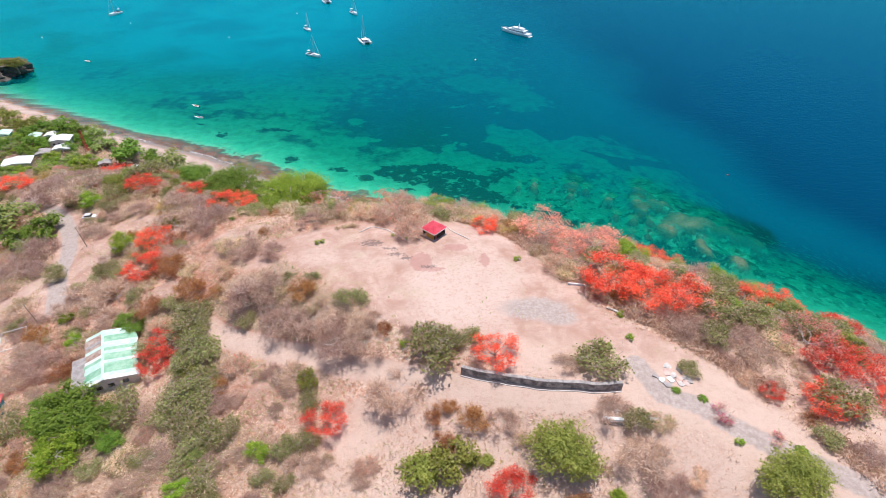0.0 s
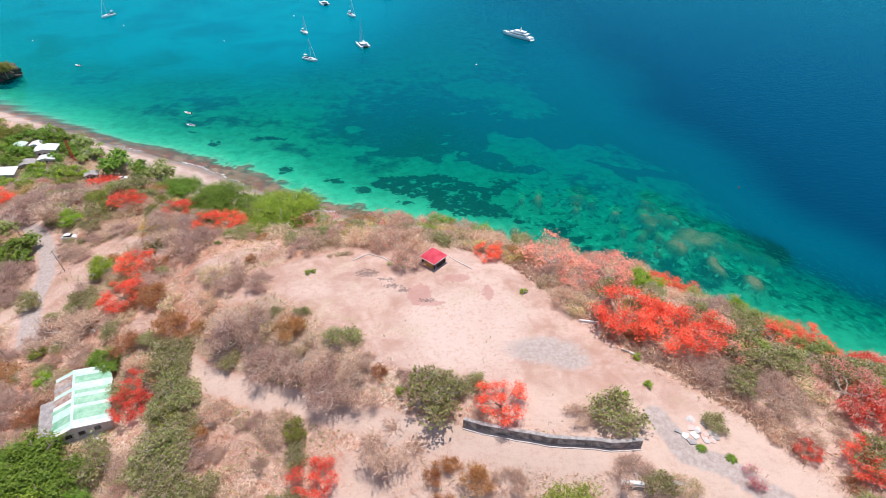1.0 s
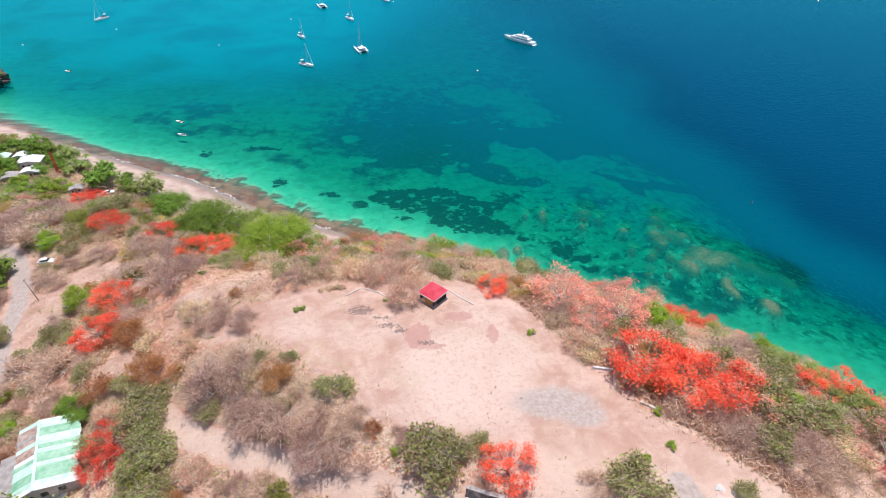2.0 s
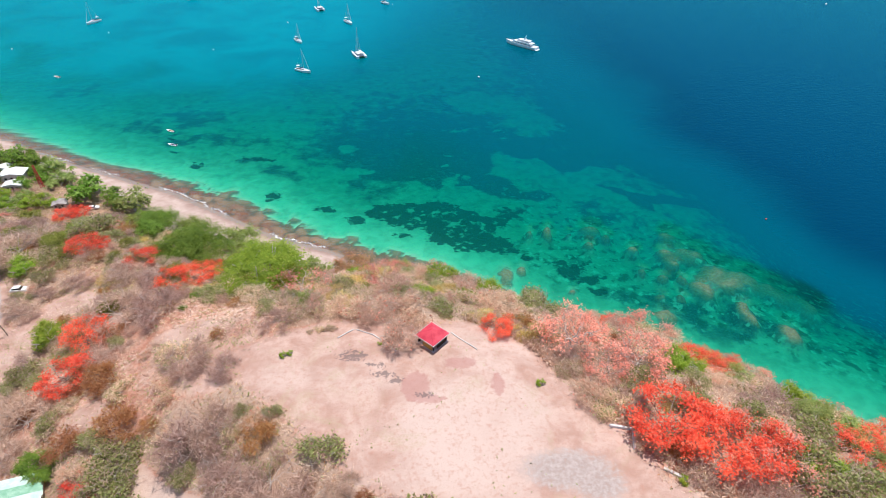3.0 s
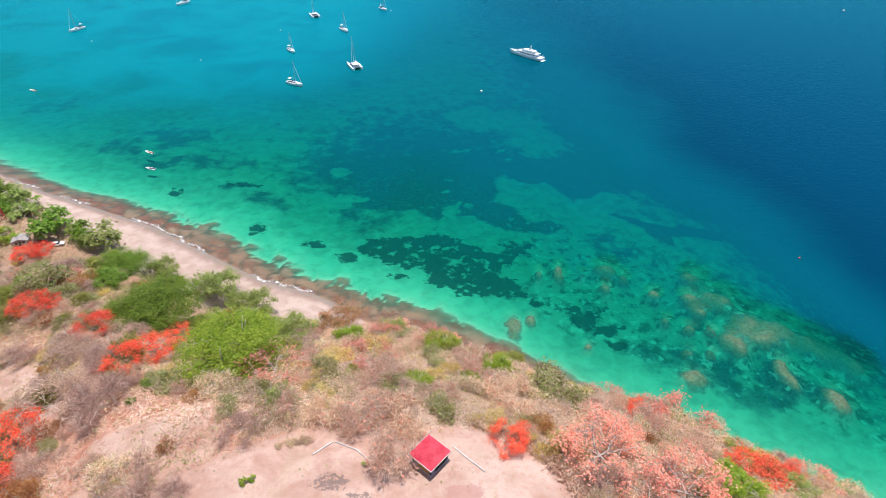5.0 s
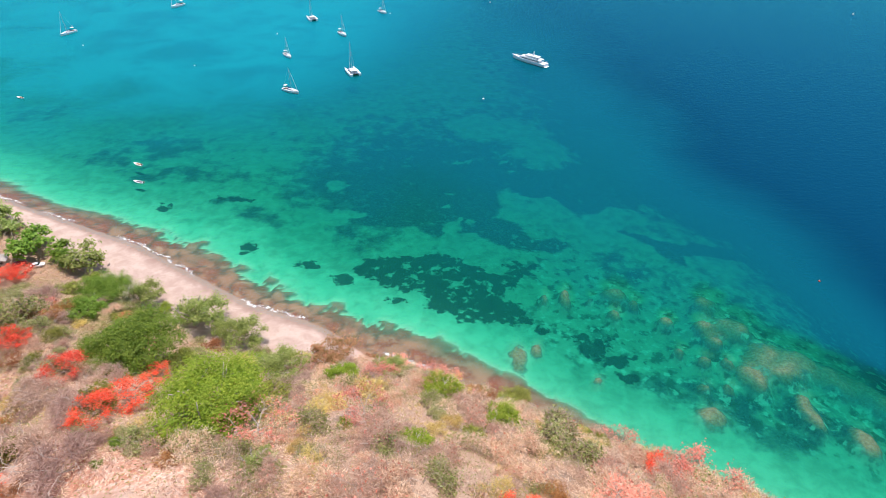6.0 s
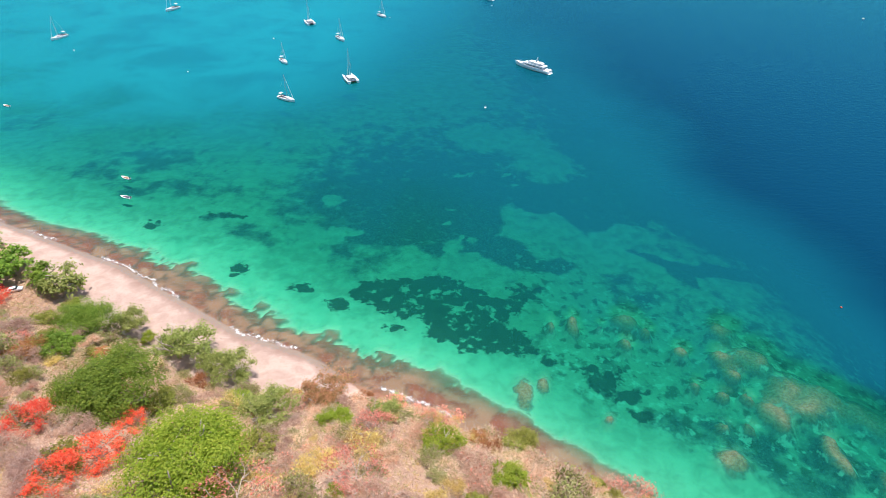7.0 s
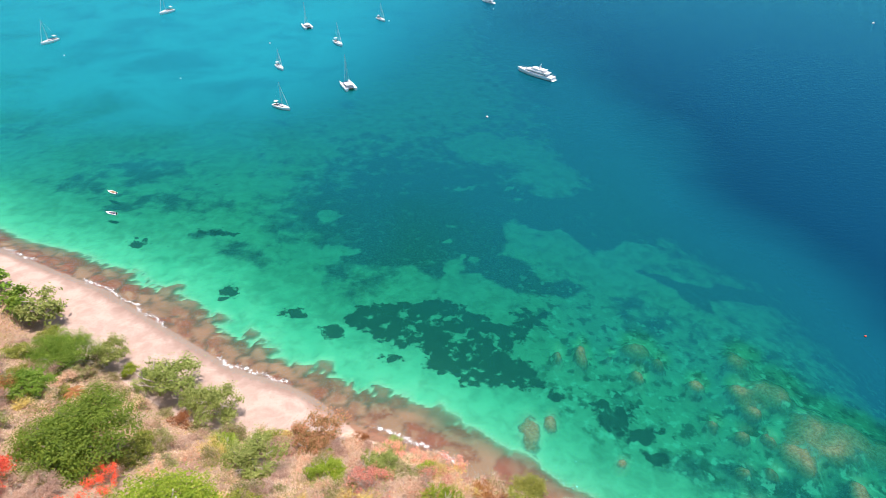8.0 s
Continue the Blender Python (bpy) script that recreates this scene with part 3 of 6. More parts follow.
PLANTS = {
    "dense": kinds_of(lambda s: leafy_tree("green_tree", s, LEAF_DEEP, BARK, 1.15, 24, 5200, 0.062), "dense dark green leafy tree with a rounded crown", "tree", "green trees", (1, 2, 3)),
    "dense_big": kinds_of(lambda s: leafy_tree("green_tree", s, LEAF_DEEP, BARK, 1.15, 70, 26000, 0.032, 0.7, 0.6), "broad dark green tree with a wide domed crown", "tree", "green trees", (4, 5)),
    "bright": kinds_of(lambda s: leafy_tree("yellow_green_tree", s, LEAF_BRIGHT, BARK_PALE, 1.2, 22, 4200, 0.062, 0.45), "bright yellow-green leafy tree with an uneven crown", "tree", "green trees", (11, 12, 13)),
    "bright_big": kinds_of(lambda s: leafy_tree("yellow_green_tree", s, LEAF_BRIGHT, BARK_PALE, 1.5, 64, 26000, 0.034, 0.62, 0.8), "large bright yellow-green tree with a clumped crown", "tree", "green trees", (14,)),
    "pale": kinds_of(lambda s: leafy_tree("pale_green_tree", s, LEAF_PALE, BARK_PALE, 1.2, 20, 3600, 0.06, 0.4), "pale dusty green tree with a loose crown", "tree", "green trees", (21, 22)),
    "dome": kinds_of(lambda s: leafy_tree("olive_green_tree", s, LEAF_DOME, BARK, 1.1, 44, 9000, 0.05, 0.75), "olive-green tree with a dense domed crown", "tree", "green trees", (8, 9, 10)),
    "dome_far": kinds_of(lambda s: leafy_tree("olive_green_tree", s, LEAF_DOME, BARK, 1.1, 18, 1500, 0.1, 0.6), "olive-green tree with a dense domed crown", "tree", "green trees", (28, 29)),
    "almond": kinds_of(lambda s: leafy_tree("almond_tree", s, LEAF_ALMOND, BARK_PALE, 1.1, 26, 7000, 0.05, 0.5), "beach almond tree with red and green leaves", "tree", "green trees", (18,)),
    "gold": kinds_of(lambda s: bare_shrub("golden_shrub", s, GOLD, BARK_PALE, 0.9, 1100, 7, 500, GOLD), "golden-yellow dry shrub above the beach", "shrub", "dry shrubs", (88, 89)),
    "dense_far": kinds_of(lambda s: leafy_tree("green_tree", s, LEAF_DEEP, BARK, 1.15, 18, 1500, 0.11), "dense dark green leafy tree with a rounded crown", "tree", "green trees", (6, 7)),
    "bright_far": kinds_of(lambda s: leafy_tree("yellow_green_tree", s, LEAF_BRIGHT, BARK_PALE, 1.2, 16, 1300, 0.11, 0.45), "bright yellow-green leafy tree with an uneven crown", "tree", "green trees", (16, 17)),
    "pale_far": kinds_of(lambda s: leafy_tree("pale_green_tree", s, LEAF_PALE, BARK_PALE, 1.2, 16, 1200, 0.11, 0.4), "pale dusty green tree with a loose crown", "tree", "green trees", (26, 27)),
    "olive": kinds_of(lambda s: bare_shrub("olive_shrub", s, TWIG, BARK_PALE, 1.0, 800, 6, 1500, LEAF_OLIVE), "sparse olive-green shrub on thin grey stems", "shrub", "shrubs", (31, 32, 33)),
    "flame": kinds_of(lambda s: flame_tree("flame_tree", s, FLAME, BARK, 0.95, 3400, 0.74), "flame tree covered in orange-red blossom", "tree", "flame trees", (41, 42, 43, 44)),
    "coral": kinds_of(lambda s: flame_tree("coral_tree", s, CORAL_PINK, BARK_PALE, 1.0, 1600, 0.66), "half-bare tree with fading coral-pink blossom", "tree", "flame trees", (51, 52)),
    "bare": kinds_of(lambda s: bare_shrub("bare_shrub", s, TWIG, BARK_PALE, 0.85, 1650), "leafless grey-brown shrub in dry season", "shrub", "dry shrubs", (61, 62, 63, 64)),
    "pink": kinds_of(lambda s: bare_shrub("dry_tree", s, TWIG_PINK, BARK_PALE, 1.0, 1650, 6, 90, CORAL_PINK), "leafless pinkish-grey tree with fine dry twigs", "tree", "dry shrubs", (71, 72, 73)),
    "rust": kinds_of(lambda s: bare_shrub("rust_shrub", s, RUST, BARK, 0.9, 1300, 7, 400, RUST), "withered shrub with rust-brown dead leaves", "shrub", "dry shrubs", (81, 82)),
    "straw": kinds_of(lambda s: bare_shrub("straw_shrub", s, STRAW, BARK_PALE, 0.85, 1450, 7, 380, LEAF_OLIVE), "straw-coloured dry shrub with a few yellowish leaves", "shrub", "dry shrubs", (86, 87)),
    "magenta": kinds_of(lambda s: bare_shrub("magenta_shrub", s, TWIG_PINK, BARK, 0.9, 700, 7, 260, MAGENTA), "small shrub with magenta flowers", "shrub", "shrubs", (91,)),
}
USED = {}


def plant(kind, x, y, r, rng, sink=0.0):
    """Sets one plant of that kind, crown radius r, with its foot on the ground."""
    if r > 7 and x > -118 and kind + "_big" in PLANTS:
        kind += "_big"
    elif (r < 1.8 or x < -118 or (r < 4.3 and kind == "dome")) and kind + "_far" in PLANTS:
        kind += "_far"
    made = PLANTS[kind]
    z = float(height(x, y)) - sink
    k = int(rng.integers(0, len(made)))
    m = pose(x, y, z, 0, 0, rng.uniform(0, 360)) @ Matrix.Diagonal((r * rng.uniform(0.92, 1.1), r * rng.uniform(0.92, 1.1), r * rng.uniform(0.8, 1.0), 1))
    if (kind, k) not in USED:
        USED[(kind, k)] = True
        made[k].matrix_basis = m
        USED[(kind, k, "m")] = m
        return made[k]
    first = made[k]
    copied = copy_thing(first, Matrix())
    copied.matrix_basis = m
    return copied


# ---- ground, sea floor and water ----
CLEARING = [(-34, 100), (-43, 108), (-31, 114), (-21, 117), (-6, 117), (6, 118), (15, 113), (22, 100), (28, 93.5), (34, 83), (42, 76.5), (50, 69), (58, 57),
            (63, 47), (68, 36), (60, 36), (48, 50), (34, 60), (28, 64), (12, 68.5), (4, 76), (-12, 82), (-22, 90)]
TRACK = [(-58, 92), (-46, 83.5), (-30, 77.3), (-16, 73.4), (2, 66.9), (21, 63), (31, 64), (36, 62)]
PAVED = [(35.5, 70), (37.9, 63), (43, 61), (47.3, 57), (52.6, 52.6), (60, 47.8), (72, 40)]
ROAD = [(-150, 172), (-132, 159), (-121, 149), (-112, 137), (-106.5, 127), (-103, 116), (-96, 102)]
DIRT = [(-104, 121), (-109, 112), (-116, 104), (-128, 92)]
OPEN_PATCHES = [(-66, 100, 5, 4), (-92, 138, 8, 5), (-72, 127, 9, 4.5), (-52, 117, 9, 4), (-97, 128, 6, 9), (-16, 62, 6, 6), (48, 52, 9, 7), (-99, 118, 8, 8), (-44, 104, 6, 4)]
MEADOW = [(-31, 228), (-28, 235), (-20, 238), (-12, 238), (-3, 240), (3, 238), (7, 233), (13, 233), (14, 228), (24, 228), (22, 234), (27, 236), (33, 234), (32, 228), (26, 227), (24, 222),
          (20, 218), (20, 213), (24, 211), (28, 207), (27, 199), (23, 201), (17, 204), (7, 202), (-1, 206), (-6, 207), (-5, 213), (-7, 220), (-14, 216), (-22, 221), (-28, 223)]
DARK_BED = [(-63, 272), (-46, 268), (-32, 259), (-13, 258), (-4, 253), (13, 254), (18, 248), (24, 244), (31, 243), (41, 242), (48, 246), (47, 251), (43, 254), (37, 251), (32, 250), (32, 256), (28, 264), (21, 267),
            (24, 276), (22, 290), (28, 294), (33, 286), (48, 286), (54, 277), (57, 270), (64, 271), (70, 279), (83, 279), (87, 288), (92, 289), (103, 283), (113, 272), (150, 300), (150, 420), (60, 470), (-60, 470), (-130, 400), (-110, 310)]
CHANNEL = [(72, 259), (78, 257), (85, 253), (93, 252), (101, 254), (112, 252), (118, 246), (108, 244), (98, 245), (90, 245), (90, 237), (85, 241), (80, 245), (82, 249), (76, 254)]
FAR_SAND = [(-1, 365), (19, 375), (53, 369), (61, 346), (71, 334), (57, 316), (45, 318), (34, 328), (42, 345), (29, 351), (16, 345)]
SEAGRASS = [(-34, 222, 3.5, 3), (-49, 231, 5.4, 2.6), (-16, 211, 3.3, 1.8), (31, 198, 2.8, 2.7), (46, 192.5, 6, 4.1), (52, 187, 5.5, 3), (53, 180, 3.4, 2.1), (-115, 267, 3.7, 3.6), (-73, 240, 2.8, 3.2), (-90, 276, 6, 3)]
PALE_SAND = [(5, 258, 3.5, 6), (2, 275, 2.5, 2.5), (0, 290, 2.5, 2), (10, 318, 4, 2.5), (30, 316, 3, 1.5), (7, 264, 1.5, 2), (13, 262, 2.5, 1.6), (-97, 335, 7, 6), (-83, 317, 12, 6), (-70, 358, 8, 9), (-55, 352, 6, 6), (16, 230, 6, 2.2), (-37, 268, 6, 4), (-44, 290, 5, 4)]
ALGAE = [(-137, 325, 22, 13), (-122, 300, 30, 9), (-222, 367, 14, 8), (-160, 312, 14, 9), (-119, 274, 7, 4), (-72, 264, 13, 7), (-33, 251, 12, 9), (60, 172, 20, 6), (80, 160, 16, 8),
         (-202, 300, 16, 9), (-90, 276, 9, 4), (68, 230, 9, 7), (62, 240, 5, 4)]
REEF = [
    (98.6, 186.2, 10.3, 8.8), (87.3, 179.4, 4.2, 5.7), (106.7, 185.2, 5.6, 6.8), (113.6, 179.7, 7.4, 8.2), (119.3, 175.2, 5.3, 9.1), (96.8, 167.1, 3.3, 6.6), (106.1, 157.6, 3.7, 5.5),
    (82.9, 199.2, 4.2, 4.1), (82.9, 193.2, 3.1, 3.2), (71.1, 188.2, 1.8, 2.0), (82.7, 183.9, 1.3, 2.2), (72.7, 174.9, 1.7, 2.0), (79.1, 175.4, 1.4, 1.8), (71.1, 165.0, 4.2, 3.5),
    (21.1, 186.1, 3.1, 6.7), (27.6, 189.0, 2.2, 2.8), (43.5, 176.7, 1.7, 1.5),
]
CORAL = REEF + [
    (33.2, 211.9, 1.3, 3.2), (39.8, 212.9, 1.8, 5.1), (57.4, 215.6, 4.2, 4.6), (54.8, 203.8, 2.2, 3.1), (69.9, 201.5, 2.8, 3.1), (86.8, 211.9, 4.3, 5.6), (76.8, 184.4, 2.4, 2.4),
    (48.0, 212.1, 1.3, 1.4), (62.4, 210.1, 2.6, 2.8), (91.2, 199.7, 6.3, 6.0),
]


def blobs(x, y, items, soft=0.35):
    """1 inside any of the ellipses, fading over their rims."""
    best = np.zeros(np.shape(x))
    for cx, cy, a, b in items:
        r = np.hypot((x - cx) / a, (y - cy) / b)
        best = np.maximum(best, ramp(-r, -1 - soft, -1 + soft))
    return best


def bed(x, y, items):
    """1 in the middle of an ellipse, a half at its rim, 0 at twice its size."""
    best = np.zeros(np.shape(x))
    for cx, cy, a, b in items:
        best = np.maximum(best, np.clip(1 - 0.5 * np.hypot((x - cx) / a, (y - cy) / b), 0, 1))
    return best


def inside(x, y, poly):
    hit = np.zeros(np.shape(x), bool)
    for (ax, ay), (bx, by) in zip(poly, poly[1:] + poly[:1]):
        cross = ((ay > y) != (by > y)) & (x < (bx - ax) * (y - ay) / ((by - ay) or 1e-9) + ax)
        hit ^= cross
    return hit


def depth_in(x, y, poly):
    """Metres inside a closed outline, negative outside."""
    d = to_line(x, y, poly + poly[:1])[0]
    return np.where(inside(x, y, poly), d, -d)


def near(x, y, line, half, soft):
    return ramp(-to_line(x, y, line)[0], -half - soft, -half + soft)


def cleared(x, y):
    d = to_line(x, y, CLEARING + CLEARING[:1])[0]
    signed = np.where(inside(x, y, CLEARING), d, -d)
    return ramp(signed, -2.0, 2.0)


def axis(lo, hi, step, ends, grow=1.16):
    """Even steps between lo and hi, widening steps out to the ends."""
    mid = list(np.arange(lo, hi + step / 2, step))
    for sign, stop in ((-1, ends[0]), (1, ends[1])):
        s, edge = step, mid[0] if sign < 0 else mid[-1]
        while (edge - stop) * sign < 0:
            s = min(s * grow, 260)
            edge += sign * s
            mid = [edge] + mid if sign < 0 else mid + [edge]
    return np.array(mid)


XS, YS = axis(-150, 122, 1.1, (-3200, 3200)), axis(34, 300, 1.1, (-1500, 4200), 1.06)
GX, GY = np.meshgrid(XS, YS)
GZ = height(GX, GY)


def sheet(name, z, keep, mats, values):
    """A sheet over the ground grid with its named values; keep: which cells to build."""
    rows, cols = GX.shape
    index = np.arange(rows * cols).reshape(rows, cols)
    quads = np.stack([index[:-1, :-1], index[:-1, 1:], index[1:, 1:], index[1:, :-1]], -1)[keep]
    used, flat = np.unique(quads, return_inverse=True)
    verts = np.stack([GX.ravel(), GY.ravel(), z.ravel()], -1)[used]
    me = bpy.data.meshes.new(name)
    me.vertices.add(len(used))
    me.vertices.foreach_set("co", verts.ravel())
    n = len(quads)
    me.loops.add(n * 4)
    me.loops.foreach_set("vertex_index", flat.ravel().astype(np.int32))
    me.polygons.add(n)
    me.polygons.foreach_set("loop_start", np.arange(0, n * 4, 4, dtype=np.int32))
    me.polygons.foreach_set("loop_total", np.full(n, 4, dtype=np.int32))
    me.update(calc_edges=True)
    me.validate()
    me.shade_smooth()
    me.materials.append(mats)
    for key, value in values.items():
        layer = me.attributes.new(key, "FLOAT", "POINT")
        layer.data.foreach_set("value", value.ravel()[used].astype(np.float32))
    return new(name, me)


OFF = -inland(GX, GY)
# uneven rims for everything on the sea floor
WX = GX + 15 * (fractal(GX, GY, 17, 90) - 0.5) + 7 * (fractal(GX, GY, 5, 91) - 0.5)
WY = GY + 15 * (fractal(GX, GY, 17, 94) - 0.5) + 7 * (fractal(GX, GY, 5, 95) - 0.5)
VX, VY = GX + 0.3 * (WX - GX), GY + 0.3 * (WY - GY)
FADE = ramp(GX + 60 * (fractal(GX, GY, 30, 97) - 0.5), -112, -14) * ramp(-GY - 70 * (fractal(GX, GY, 40, 98) - 0.5), -440, -290)
WIDTH = shelf_edge(GX, GY)
SLAB, JOINT = slab_cells(GX, GY)
BEACH_END = beach_width(GX)
FRONT = ramp(-GY + 14 * (fractal(GX, GY, 15, 23) - 0.5), -78, -66) * ramp(GX + 30 * (fractal(GX, GY, 24, 24) - 0.5), -30, -12) * ramp(GY + 20 * (fractal(GX, GY, 20, 25) - 0.5), 18, 40)
GRAVEL = np.maximum(np.maximum(near(GX, GY, PAVED, 2.0, 0.9), near(GX, GY, ROAD, 2.4, 0.9)), 0.75 * blobs(GX, GY, [(19, 84.5, 8.5, 4.2), (23, 82, 5, 3)], 0.6))
CLEAR = np.maximum.reduce([cleared(GX, GY), 0.66 * FRONT, near(GX, GY, TRACK, 2.6, 1.2), near(GX, GY, DIRT, 3.2, 1.5), near(GX, GY, ROAD, 5.0, 2.0), 0.8 * blobs(GX, GY, OPEN_PATCHES, 0.5), 0.55 * blobs(GX, GY, [(-47, 111, 17, 12), (-30, 70, 14, 9), (44, 54, 16, 9), (-8, 58, 14, 8)], 0.5)])
RED_EARTH = blobs(GX, GY, [(-5, 100.5, 2.6, 3.4), (3, 106, 3.2, 1.5), (-2.5, 97.8, 3.0, 1.1), (9.5, 101, 1.2, 3.0)], 0.6)
BURNT = blobs(GX, GY, [(-17, 107.3, 3.4, 1.7), (-11, 103.3, 2.4, 1.2), (-8.5, 101.7, 2.6, 0.9), (-3.5, 98.6, 2.4, 0.9), (-12.5, 105.4, 2.2, 0.9)], 0.6)
SEA = ramp(OFF - WIDTH, -1.5, 1.6)
STRAND = (1 - 0.45 * ramp(GX, -10, 40)) * ramp(-(OFF - WIDTH) + 16 * (fractal(GX, GY, 18, 83) - 0.5), -27, -5)
TURF = ramp(OFF - WIDTH, 13, 26) * ramp(-OFF, -110, -70) * (0.3 + 0.7 * ramp(GX, 22, 34)) * ramp(GX, -80, -20)
GZ = GZ + np.clip(-GZ - 0.8, 0, 4.6) * 0.92 * np.clip(blobs(VX, VY, CORAL, 0.6) * (0.45 + 0.9 * fractal(GX, GY, 4, 50, 3)), 0, 1) * ramp(OFF, 12, 20)
GZ = np.where(OFF > 10, np.minimum(GZ, -0.6), GZ)
WOOD = (1 - 0.9 * FRONT) * np.clip(ramp(-OFF, 4, 14) * 0.9 - CLEAR, 0, 1) * np.maximum(ramp(fractal(GX, GY, 22, 60, 3), 0.3, 0.55), ramp(OFF, -68, -52) * ramp(GY, 92, 104))

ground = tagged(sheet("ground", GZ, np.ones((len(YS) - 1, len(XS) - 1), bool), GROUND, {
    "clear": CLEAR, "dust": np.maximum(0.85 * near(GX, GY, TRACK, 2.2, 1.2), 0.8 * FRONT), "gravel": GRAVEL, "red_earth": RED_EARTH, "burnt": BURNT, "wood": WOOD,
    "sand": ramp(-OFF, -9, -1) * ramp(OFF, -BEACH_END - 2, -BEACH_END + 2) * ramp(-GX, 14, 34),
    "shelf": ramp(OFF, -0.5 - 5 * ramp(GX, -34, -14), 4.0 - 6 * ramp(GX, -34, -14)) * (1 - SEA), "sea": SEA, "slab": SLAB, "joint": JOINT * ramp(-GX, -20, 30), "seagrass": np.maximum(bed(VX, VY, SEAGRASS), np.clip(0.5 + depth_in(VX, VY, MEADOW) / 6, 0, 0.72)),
    # darker floor colour in beds and patches, and towards the east with depth
    "dark_floor": np.clip(0.16 + 0.05 * ramp(GX, 20, 40) + 0.22 * ramp(GX, 62, 96) + 0.9 * np.clip(np.maximum(np.clip(0.5 + depth_in(VX, VY, DARK_BED) / 3.2, 0, 1) * FADE, np.clip(0.5 + depth_in(VX, VY, CHANNEL) / 3.0, 0, 1)) + ramp(-GZ, 9.5, 17) * ramp(GX, -10, 50), 0, 1) + 0.6 * blobs(WX, WY, ALGAE, 0.9)
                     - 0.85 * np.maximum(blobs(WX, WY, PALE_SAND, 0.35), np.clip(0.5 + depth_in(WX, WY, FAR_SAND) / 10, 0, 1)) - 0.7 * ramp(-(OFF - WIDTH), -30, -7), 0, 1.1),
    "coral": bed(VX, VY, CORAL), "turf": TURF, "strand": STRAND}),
    "pink cleared earth, dry slopes, beach and sea floor", "ground", kind="structure")

LOW = GZ[:-1, :-1]
for shifted in (GZ[1:, :-1], GZ[:-1, 1:], GZ[1:, 1:]):
    LOW = np.minimum(LOW, shifted)
SURF_LINE = np.maximum.reduce([ramp(-np.hypot(GX - cx, (GY - cy)) / r, -1.0, -0.5) for cx, cy, r in
                               [(-112, 239, 15), (-100, 233, 12), (-60, 206, 9), (-53, 202, 7), (-46, 202, 6), (-10, 184, 12), (-150, 258, 14), (-178, 272, 16), (2, 179, 7), (-88, 226, 9)]])
tagged(sheet("sea_water", np.zeros_like(GZ) + 0.02, LOW < 0.1, WATER, {"depth": np.maximum(-GZ, 0.0), "surf": SURF_LINE, "off": OFF, "milky": ramp(-GX + 0.35 * (GY - 300), 20, 200) * ramp(GY + 50 * (fractal(GX, GY, 45, 86) - 0.5), 215, 430)}),
       "clear turquoise sea water over sand and reef, deep blue offshore", "sea", kind="structure")

# ---- planting ----
rng = np.random.default_rng(7)
PLACED = []
DENSE_SPOTS = [(-70.7, 91.6, 3.6), (-71.6, 67.4, 6.8), (-61, 60.7, 2.8), (-68.8, 62.8, 5.4), 
    
    (-130.9, 138.5, 4.1), (-121.7, 140.4, 5.1)]
PLACED += [("dense", *s) for s in DENSE_SPOTS]
BRIGHT_SPOTS = [
    (-32.8, 58, 2.5), (-88.9, 124.5, 4.6), (-114.9, 154.9, 4.7), (-44.9, 51.5, 2.3), (-89.7, 97, 2.1), (-83.1, 88.8, 2.3), 
    (-69.2, 57.1, 4.7), (27.5, 46.4, 1.9)]
PLACED += [("bright", *s) for s in BRIGHT_SPOTS]
PALE_SPOTS = [
    (-141, 153.7, 7), ]
PLACED += [("pale", *s) for s in PALE_SPOTS]
FLAME_SPOTS = [(-74.5, 110, 4.5), (-77.1, 121.6, 4.2), (-60.3, 79.5, 3.3), (-58.9, 83.7, 3.1), (10, 71.9, 3.6), (10.9, 48.5, 3.1), (-160.5, 182.4, 5.5), 
    (-21.4, 62.7, 3.1), (35.6, 92.6, 5.6), (41.6, 87.3, 5), (47.3, 86.6, 4.9), (51.4, 84.4, 4), (68.4, 73.9, 4.1), (70.1, 68.9, 3.5), 
    (74.7, 67.7, 3.5), (64.8, 59.7, 3.3), (56.6, 62.6, 1.7), (76.5, 60.2, 2.9), (29.8, 104.9, 3.2), 
    (10.5, 115.6, 2.7), 
    ]
PLACED += [("flame", *s) for s in FLAME_SPOTS]
FLAME_SPOTS_MORE = [(60.2, 117.7, 3.2), (37.9, 110.1, 3.4)]
PLACED += [("flame", *s) for s in FLAME_SPOTS_MORE]
OLIVE_SPOTS = [(-4.7, 73.8, 5.3), (0.1, 74.8, 4.3), (29.1, 69.3, 4.7), (5, 76.4, 2.7), (-53.3, 81.3, 4.5), (-49.4, 70.2, 4.4), (-45.9, 61.7, 4.3), (-54.8, 88.3, 4.4), 
    (-60.7, 67.6, 4.5), (55.9, 82.8, 4.7), (52.2, 75.7, 3.2), (67.6, 60.4, 4.3), (44.7, 67.9, 2.2), (-102.6, 115.6, 3.7), (-53.1, 58.2, 2.6), 
    (23, 139.3, 5), (-101.8, 169.3, 6.2), (-132.4, 195, 4.2), (40.9, 108.1, 2.6), (44.9, 103.3, 2.6), (-84.3, 168.2, 3.6)]
PLACED += [("olive", *s) for s in OLIVE_SPOTS]
